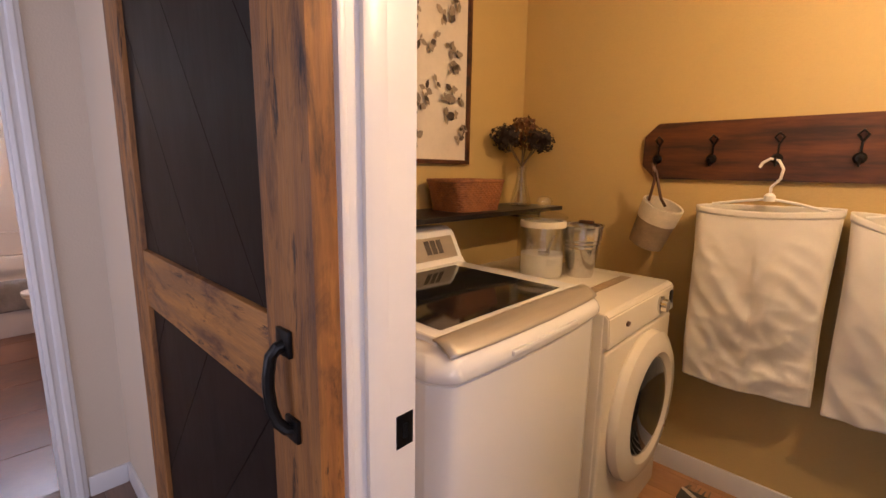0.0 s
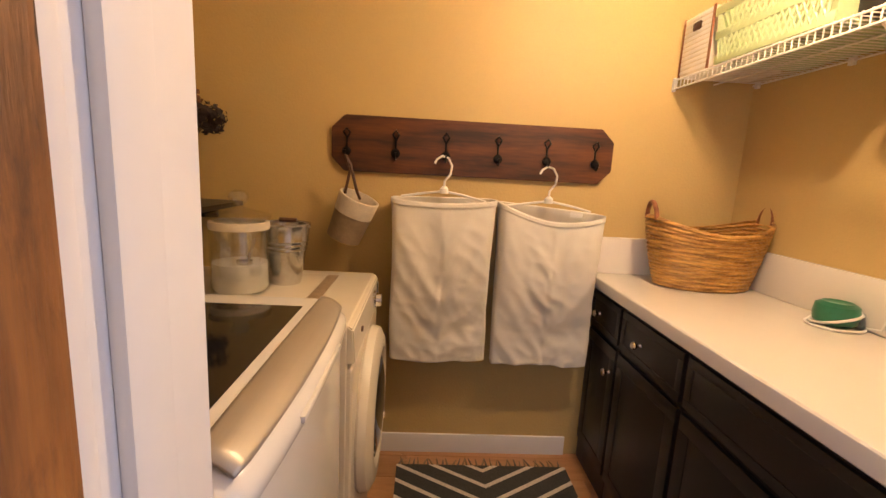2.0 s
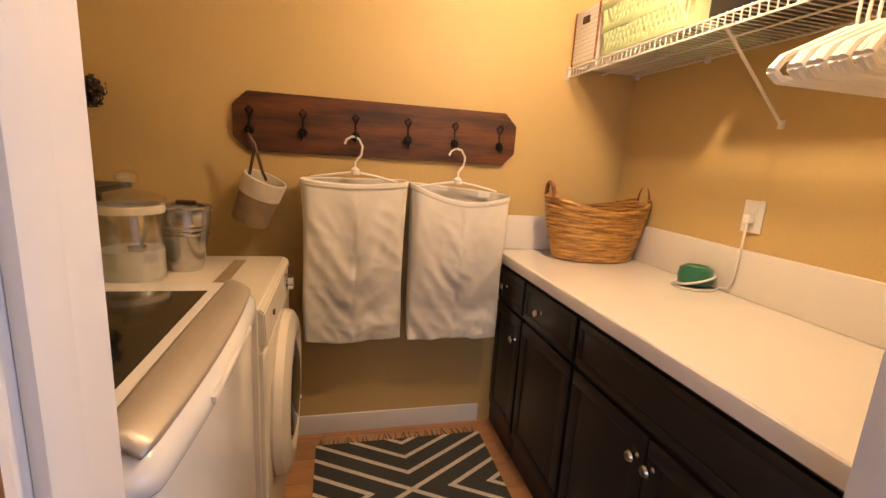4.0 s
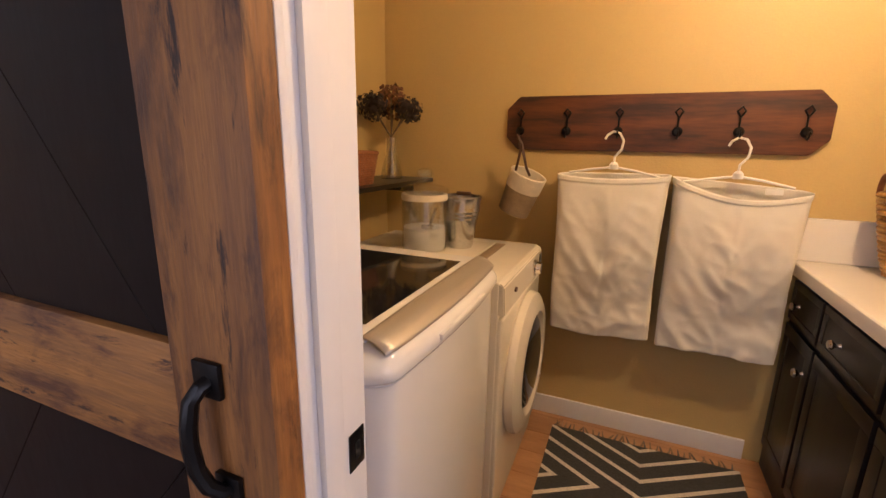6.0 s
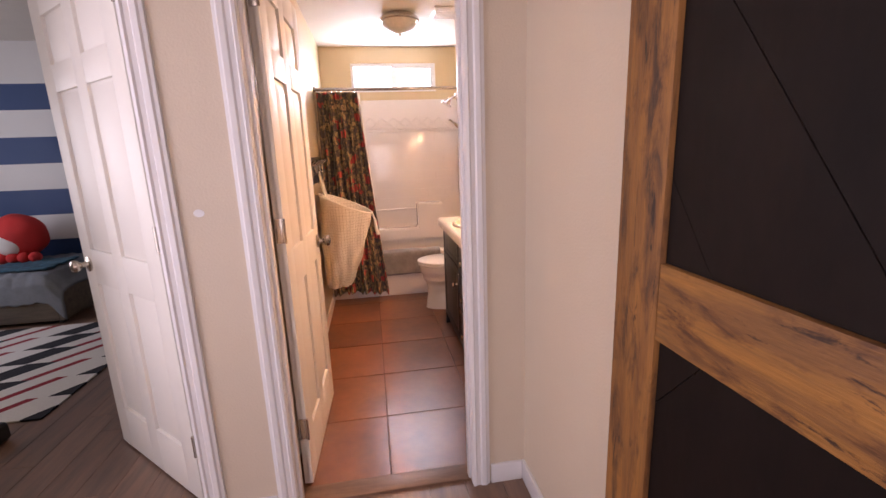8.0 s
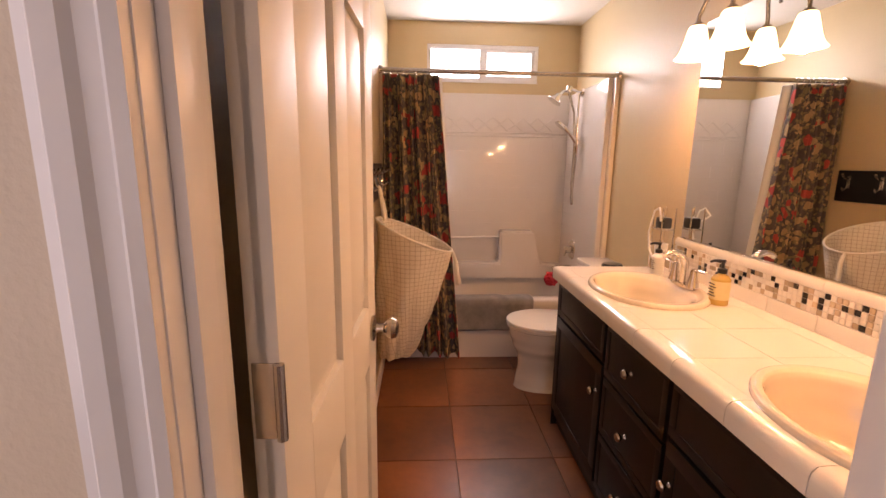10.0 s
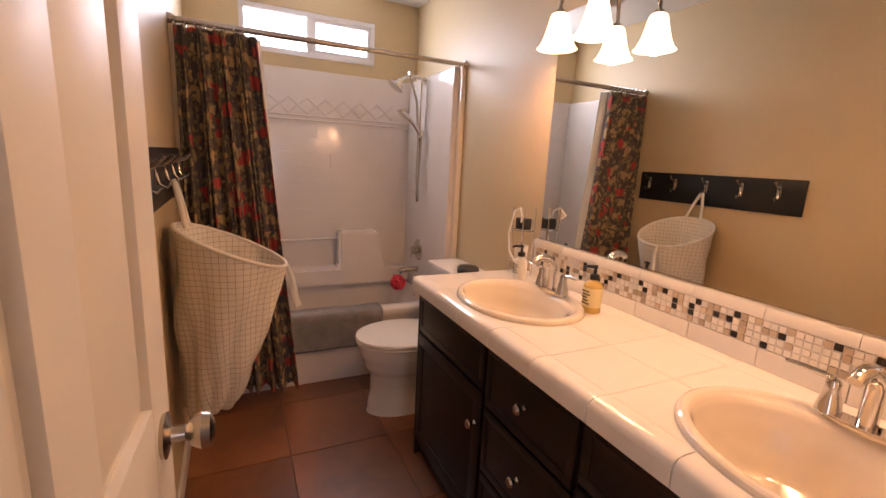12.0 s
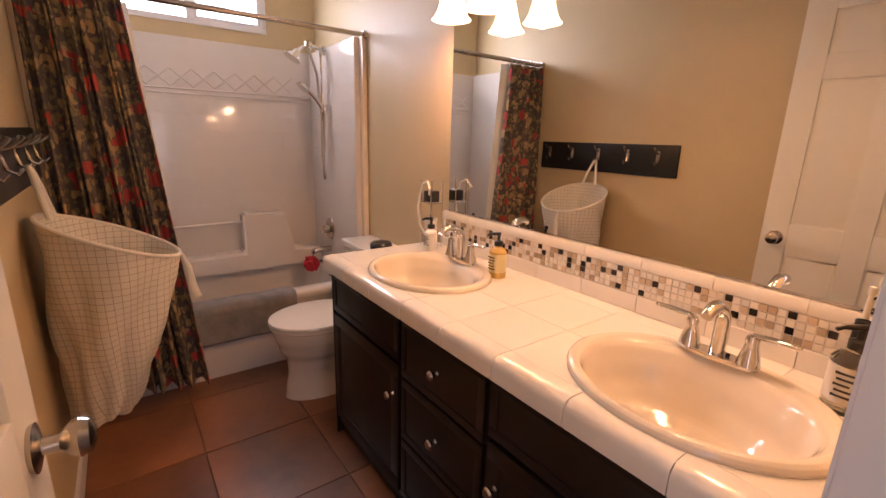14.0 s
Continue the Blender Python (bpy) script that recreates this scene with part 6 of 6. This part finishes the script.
def pump(name, label, x, y, body, r0, h, neck, bars):
    r = thing(name, label, "soap bottle", (x, y, VZ))
    z = VZ + 0.0005
    part("bottle", lathe(((0, 0), (r0, 0), (r0 * 1.04, 0.006), (r0 * 1.04, h * 0.82), (r0 * 0.75, h * 0.92), (0.013, h * 0.95), (0.013, h), (0, h)), (x, y, z), n=28), body, r)
    lb = part("label_band", lathe(((r0 * 1.05, h * 0.18), (r0 * 1.055, h * 0.18), (r0 * 1.055, h * 0.76), (r0 * 1.05, h * 0.76)), (x, y, z), n=28), LABELW if bars else PLASTIC, r)
    for k in range(5):
        part("text_bar", box(x - 0.016 + 0.003 * (k % 2), x + 0.016 - 0.004 * (k % 3), y - r0 * 1.065 - 0.0008, y - r0 * 1.06 + 0.006, z + h * (0.28 + 0.09 * k), z + h * (0.31 + 0.09 * k)), INK, r)
    part("pump_collar", lathe(((0, h), (0.016, h), (0.016, h + 0.016), (0.006, h + 0.02), (0.005, h + 0.04), (0, h + 0.04)), (x, y, z), n=16), neck, r)
    part("pump_head", tube([(x + 0.006, y + 0.004, z + h + 0.043), (x - 0.022, y - 0.018, z + h + 0.041), (x - 0.032, y - 0.026, z + h + 0.034)], 0.007, 8, taper=0.004), neck, r)


pump("soap_dispenser", "amber liquid soap bottle with a black pump", -2.668, 1.165, AMBER, 0.030, 0.115, BLACKP, True)
pump("soap_dispenser", "clear soap bottle with white label and black pump", -1.70, 1.165, SOAPGLASS, 0.033, 0.125, BLACKP, False)
pump("soap_dispenser", "small white bottle with a dark pump", -3.10, 1.17, PLASTIC, 0.026, 0.10, BLACKP, False)
r = thing("toothbrush_holder", "black and white electric toothbrush on a stand", "toothbrush", (-1.705, 1.235, VZ))
part("stand", lathe(((0, 0), (0.028, 0), (0.03, 0.01), (0.02, 0.018), (0, 0.018)), (-1.712, 1.238, VZ + 0.0005), n=20), PLASTIC, r)
part("grip", lathe(((0, 0.018), (0.014, 0.018), (0.016, 0.06), (0.013, 0.16), (0, 0.165)), (-1.712, 1.238, VZ), n=16), BLACKP, r)
part("brush_head", lathe(((0, 0.165), (0.006, 0.165), (0.004, 0.21), (0.007, 0.215), (0.006, 0.23), (0, 0.232)), (-1.712, 1.238, VZ), n=12), PLASTIC, r)
# wire stand with gadgets in the far corner
r = thing("wire_organizer", "small chrome wire stand with chargers and cords", "organizer", (-3.17, 1.22, VZ))
for y in (1.19, 1.25):
    for x in (-3.215, -3.135):
        part("post", tube([(x, y, VZ + 0.001), (x, y, VZ + 0.30)], 0.003, 6), CHROME, r)
for z in (0.06, 0.20):
    part("ring", tube([(-3.215, 1.19, VZ + z), (-3.135, 1.19, VZ + z), (-3.135, 1.25, VZ + z), (-3.215, 1.25, VZ + z)], 0.0025, 6, closed=True), CHROME, r)
part("charger", box(-3.205, -3.145, 1.195, 1.245, VZ + 0.203, VZ + 0.255, 0.01), BLACKP, r, "black charger block")
part("cup", lathe(((0, 0.062), (0.026, 0.062), (0.03, 0.13), (0.027, 0.13), (0.023, 0.066), (0, 0.066)), (-3.175, 1.22, VZ), n=20), PLASTIC, r)
part("cord", tube([(-3.15, 1.19, VZ + 0.24), (-3.12, 1.17, VZ + 0.27), (-3.15, 1.18, VZ + 0.30), (-3.19, 1.18, VZ + 0.285), (-3.225, 1.18, VZ + 0.18), (-3.20, 1.175, VZ + 0.10), (-3.14, 1.17, VZ + 0.06), (-3.10, 1.20, VZ + 0.10)], 0.0045, 7), PLASTIC, r, "white looped cord")

# vanity lights


def vanity_light(cx):
    r = thing("vanity_light", "brushed bronze vanity light with bell glass shades", "wall light", (cx, BY1, 1.95), "vanity lights")
    part("back_plate", lathe(((0, 0), (0.065, 0), (0.06, 0.012), (0.03, 0.02), (0, 0.022)), (cx, BY1 - 0.008, 2.0), ry, 28, sx=1.3), NICKEL, r)
    for s in (-1, 1):
        x = cx + s * 0.095
        arm = [(cx, BY1 - 0.03, 2.0), (cx + s * 0.03, BY1 - 0.06, 2.02), (cx + s * 0.06, 1.19, 2.0), (x - s * 0.01, 1.165, 1.95), (x, 1.15, 1.90), (x, 1.15, 1.865)]
        part("arm", tube(arm, 0.0075, 8), NICKEL, r)
        part("socket_cup", lathe(((0, 0.035), (0.014, 0.034), (0.022, 0.02), (0.026, 0), (0, 0)), (x, 1.15, 1.845), n=20), NICKEL, r)
        sh = part("shade", lathe(((0.024, 0.118), (0.030, 0.112), (0.036, 0.09), (0.043, 0.06), (0.052, 0.03), (0.062, 0.010), (0.072, 0.0), (0.0695, -0.0005), (0.059, 0.010), (0.049, 0.03), (0.040, 0.06), (0.033, 0.09), (0.027, 0.109), (0.022, 0.115)), (x, 1.15, 1.748), n=32), SHADE, r, "lit white bell glass shade", 70)
    part("ornament", tube(arc(lambda a: (cx + 0.05 * math.cos(a), BY1 - 0.05, 2.02 + 0.03 * math.sin(a)), 0, math.pi, 10), 0.005, 6), NICKEL, r)


vanity_light(-2.875)
vanity_light(-1.905)

# ceiling lamp and vent
r = thing("ceiling_lamp", "flush ceiling lamp with alabaster bowl and bronze rim", "ceiling light", (-3.68, 0.555, H))
lc = (-3.68, 0.555, H - 0.0005)
part("pan", lathe(((0, 0), (0.115, 0), (0.135, -0.015), (0.15, -0.03), (0.152, -0.045), (0.14, -0.052), (0.12, -0.05)), lc, n=40), NICKEL, r, "brushed nickel rim")
part("bowl", lathe(((0.135, -0.05), (0.125, -0.08), (0.095, -0.11), (0.05, -0.13), (0.012, -0.137), (0, -0.137)), lc, n=40), FROSTW, r, "alabaster glass bowl", 70)
part("finial", lathe(((0, -0.135), (0.012, -0.137), (0.008, -0.15), (0.010, -0.158), (0, -0.163)), lc, n=14), NICKEL, r)
r = thing("ceiling_vent", "white slatted ceiling exhaust vent", "vent", (-3.6, 0.91, H))
part("frame", box(-3.75, -3.45, 0.80, 1.02, H - 0.012, H - 0.0005, 0.003), TRIM, r)
for k in range(7):
    part("slat", box(-3.73 + k * 0.038, -3.71 + k * 0.038, 0.82, 1.0, H - 0.018, H - 0.0122, 0.002), TRIM, r)

# hook rail on the left wall
r = thing("bath_hook_rail", "black wooden rail with five nickel hooks", "coat rack", (-3.37, BY0, 1.15))
part("rail_board", box(-3.88, -2.85, BY0 + 0.0005, BY0 + 0.018, 1.135, 1.325, 0.004), BLACKP, r)
for hx in (-3.80, -3.60, -3.385, -3.17, -2.97):
    y = BY0 + 0.018
    hk = part("hook", tube([(hx, y, 1.27), (hx, y + 0.02, 1.275), (hx, y + 0.045, 1.295), (hx, y + 0.05, 1.305)], 0.006, 8, taper=0.008), NICKEL, r, "nickel double hook")
    part("lower_hook", tube([(hx, y + 0.002, 1.25), (hx, y + 0.01, 1.215), (hx, y + 0.03, 1.205), (hx, y + 0.042, 1.22)], 0.005, 8), NICKEL, hk)
    part("hook_plate", box(hx - 0.012, hx + 0.012, y, y + 0.004, 1.215, 1.29, 0.003), NICKEL, hk)

# hanging round laundry bag
r = thing("hanging_hamper", "round windowpane-check fabric hamper hanging by a strap", "laundry bag", m=pose(-3.40, 0.02, 0.34))
rng = random.Random(5)


def ham(u, v):
    t = 2 * math.pi * u
    c, s = math.cos(t), math.sin(t)
    ringz = 0.635 - 0.42 * (0.19 * s)
    k = 1 - v
    sh = k ** 0.75
    a = 0.105 + 0.105 * sh
    d = 0.080 + 0.110 * sh
    cy = 0.035 - 0.105 * (1 - sh)
    fold = 0.016 * math.sin(6 * t + 5 * v) * math.sin(math.pi * min(1, v * 1.1)) + 0.010 * math.sin(11 * t - 8 * v) * v
    y = cy + s * (d + fold)
    z = (ringz if v == 0 else ringz * k + 0.0 * v) + 0.012 * math.sin(4 * t) * v
    return (c * (a + fold), max(y, -0.165), max(0.0, z))


thick(part("fabric", sheet(ham, 110, 70, True), GRIDC, r, "cream windowpane-check canvas", 70), 0.004)
bb = bmesh.new()
bb.faces.new([bb.verts.new(Vector(ham(i / 60, 1)) + Vector((0, 0, 0.002))) for i in range(60)])
part("base", bb, GRIDC, r)
part("rim_hoop", tube([ham(i / 60, 0) for i in range(60)], 0.007, 8, closed=True), CLOTH, r, "piped rim")
part("strap", tube([(-0.05, -0.11, 0.71), (-0.02, -0.125, 0.80), (0.012, -0.140, 0.875), (0.02, -0.140, 0.872), (0.04, -0.125, 0.79), (0.05, -0.11, 0.71)], 0.009, 8), CLOTH, r)
part("tassel", tube([(0.04, 0.225, 0.555), (0.045, 0.245, 0.50), (0.055, 0.25, 0.44), (0.06, 0.262, 0.39)], 0.008, 8, taper=0.014), CLOTH, r)

# ---- bedroom ----
r = thing("bed", "low grey wooden bed with grey quilt", "bed", (-4.5, -3.1, 0))
part("side_rail", box(-4.09, -4.05, -4.1, -2.47, 0.03, 0.20, 0.005), GREYW, r, "weathered grey wood rail")
part("end_board", box(-4.90, -4.05, -2.47, -2.43, 0.03, 0.30, 0.005), GREYW, r)
for x in (-4.10, -4.86):
    part("leg", box(x - 0.03, x + 0.03, -2.49, -2.45, 0.001, 0.03, 0.004), BLACKP, r)
part("mattress", box(-4.92, -4.10, -4.1, -2.50, 0.10, 0.42, 0.05, 3), WHITEPL, r)


def quilt(u, v):
    y = -4.1 + 1.70 * v
    p = ((-4.92, 0.44), (-4.5, 0.455), (-4.14, 0.45), (-4.065, 0.43), (-4.035, 0.36), (-4.03, 0.20))
    k = u * 5
    i = min(int(k), 4)
    q = k - i
    x, z = p[i][0] + (p[i + 1][0] - p[i][0]) * q, p[i][1] + (p[i + 1][1] - p[i][1]) * q
    z += 0.012 * noise.noise((x * 6, y * 6, 0)) + 0.006 * math.sin(y * 60)
    if v > 0.93:
        z -= (v - 0.93) * 2.2
    return (x + 0.012 * noise.noise((0, y * 5, z * 4)), y, z)


thick(part("quilt", sheet(quilt, 50, 90), QUILT, r, "rumpled grey-blue quilt", 70), 0.02)
r = thing("throw_blanket", "dark blue fringed throw lying on the bed", "blanket", (-4.2, -2.75, 0.47))
thick(part("throw", sheet(lambda u, v: (-4.12 - 0.45 * u, -3.05 + 0.52 * v, 0.478 + 0.012 * noise.noise((u * 7, v * 7, 2))), 30, 30), THROW, r, "", 70), 0.014)


def ball(c, s, n=3, wob=0.0):
    b = bmesh.new()
    bmesh.ops.create_icosphere(b, subdivisions=n, radius=1)
    for v in b.verts:
        v.co = Vector((v.co.x * s[0], v.co.y * s[1], v.co.z * s[2])) * (1 + wob * noise.noise(v.co * 2)) + Vector(c)
    return b


r = thing("plush_toy", "round red plush toy with a white belly", "plush toy", (-4.62, -3.0, 0.47))
pb = ball((-4.62, -3.02, 0.70), (0.17, 0.225, 0.21), 4, 0.05)
for k in range(5):
    join(pb, ball((-4.49, -3.20 + k * 0.09, 0.52), (0.055, 0.05, 0.05), 2))
part("plush_body", pb, RED, r, "red plush", 70)
part("belly", ball((-4.515, -3.05, 0.655), (0.075, 0.13, 0.115), 3), WHITEPL, r, "white belly patch", 70)
r = thing("cushion", "round mint cushion on the bed", "cushion", (-4.6, -3.5, 0.47))
part("pad", ball((-4.62, -3.48, 0.66), (0.12, 0.23, 0.20), 4, 0.06), MINT, r, "", 70)
r = thing("bedroom_rug", "white rug with black steps and red zigzags", "rug", m=pose(-3.3, -2.4, 0))
part("woven_field", box(-0.68, 0.86, -1.2, 0.815, 0.001, 0.012, 0.004), RUGB, r)
r = thing("toy_box", "small black object on the bedroom floor", "toy", (-2.25, -1.70, 0))
part("lump", box(-2.30, -2.20, -1.76, -1.62, 0.001, 0.10, 0.03, 3), BLACKP, r)
r = thing("ceiling_hook", "small black hook in the bedroom ceiling", "hook", (-4.0, -2.3, EH))
part("hook", tube([(-4.0, -2.42, EH - 0.001), (-4.0, -2.42, EH - 0.05), (-4.0, -2.40, EH - 0.07), (-4.0, -2.38, EH - 0.055)], 0.005, 7), BLACK, r)
b = bmesh.new()
bmesh.ops.create_icosphere(b, subdivisions=2, radius=0.022, matrix=pose(HX0 + 0.001, -0.30, 1.17) @ Matrix.Diagonal((0.03, 0.8, 0.6, 1)))
tagged(part("wall_patch", b, TRIM, None), "small unpainted white patch on the hall wall", "wall patch", kind="structure")

# ---- pieces: counter tiles, floor tiles, planks ----
xs = [VX0 + 0.012]
while xs[-1] < VX1 - 0.02:
    xs.append(min(VX1, xs[-1] + 0.206))
ys = [VF + 0.062, VF + 0.27, VF + 0.48, BY1 - 0.013]
for i, (x0, x1) in enumerate(zip(xs, xs[1:])):
    for y0, y1 in zip(ys, ys[1:]):
        x0_, x1_, y0_, y1_ = x0 + 0.001, x1 - 0.001, y0 + 0.001, y1 - 0.001
        hit = any(inside(x0_ + (x1_ - x0_) * a / 8, y0_ + (y1_ - y0_) * c / 8) for a in range(9) for c in range(9))
        if hit:
            part("tile", slab(x0_, x1_, y0_, y1_, VZ - 0.0015, VZ, 0.0125), TILEW, vt)
        else:
            lay("tile", flat_tile(x1_ - x0_, y1_ - y0_, 0.003, 0.001), TILEW, vt, (x0_ + x1_) / 2, (y0_ + y1_) / 2, VZ - 0.0015)
    bn = prism(((VF + 0.061, VZ - 0.001), (VF + 0.061, VZ + 0.0008), (VF + 0.03, VZ + 0.002), (VF + 0.012, VZ - 0.001), (VF + 0.003, VZ - 0.010), (VF, VZ - 0.022), (VF, VZ - 0.056), (VF + 0.012, VZ - 0.056), (VF + 0.012, VZ - 0.001)), x1 - x0 - 0.002, Matrix(((0, 0, 1, x0 + 0.001), (1, 0, 0, 0), (0, 1, 0, 0), (0, 0, 0, 1))))
    part("bullnose", bn, TILEW, vt, sharp=50)
bn = prism([(VX0, VZ - 0.056), (VX0 + 0.011, VZ - 0.056), (VX0 + 0.011, VZ), (VX0 + 0.004, VZ - 0.004), (VX0, VZ - 0.015)], BY1 - VF - 0.004, Matrix(((1, 0, 0, 0), (0, 0, 1, VF + 0.002), (0, 1, 0, 0), (0, 0, 0, 1))))
part("end_bullnose", bn, TILEW, vt, sharp=50)
T = 0.4515
for i in range(8):
    for j in range(-1, 3):
        x1_, y0_ = -1.62 - 0.0 - i * T, 0.252 + j * T
        x0_, y1_ = max(-4.07, x1_ - T), min(BY1 - 0.001, y0_ + T)
        y0_ = max(BY0, y0_)
        if x1_ - x0_ < 0.03 or y1_ - y0_ < 0.02:
            continue
        lay("tile", flat_tile(x1_ - x0_ - 0.0035, y1_ - y0_ - 0.0035, 0.009, 0.0015), SLATE, floor_b, (x0_ + x1_) / 2, (y0_ + y1_) / 2, -0.0045)
rng = random.Random(7)


def planks(parent, material, x0, x1, y0, y1, w, length, name="plank"):
    y = y0
    while y < y1 - 0.005:
        h = min(w, y1 - y)
        x = x0 - rng.uniform(0.1, length)
        while x < x1:
            a, c = max(x0, x), min(x1, x + length)
            if c - a > 0.02:
                lay(name, flat_tile(c - a - 0.0012, h - 0.0012, 0.008, 0.0008), material, parent, (a + c) / 2, y + h / 2, -0.004)
            x += length
        y += w


planks(floor_l, OAKF, LX0, LX1, HY1 + 0.06, LY1, 0.15, 1.2)
planks(floor_h, HALLF, -1.57, HX1, HY0, HY1 + 0.06, 0.15, 1.2)
planks(floor_e, HALLF, EX0, -1.57, EY0, BY0 - 0.11, 0.15, 1.2)
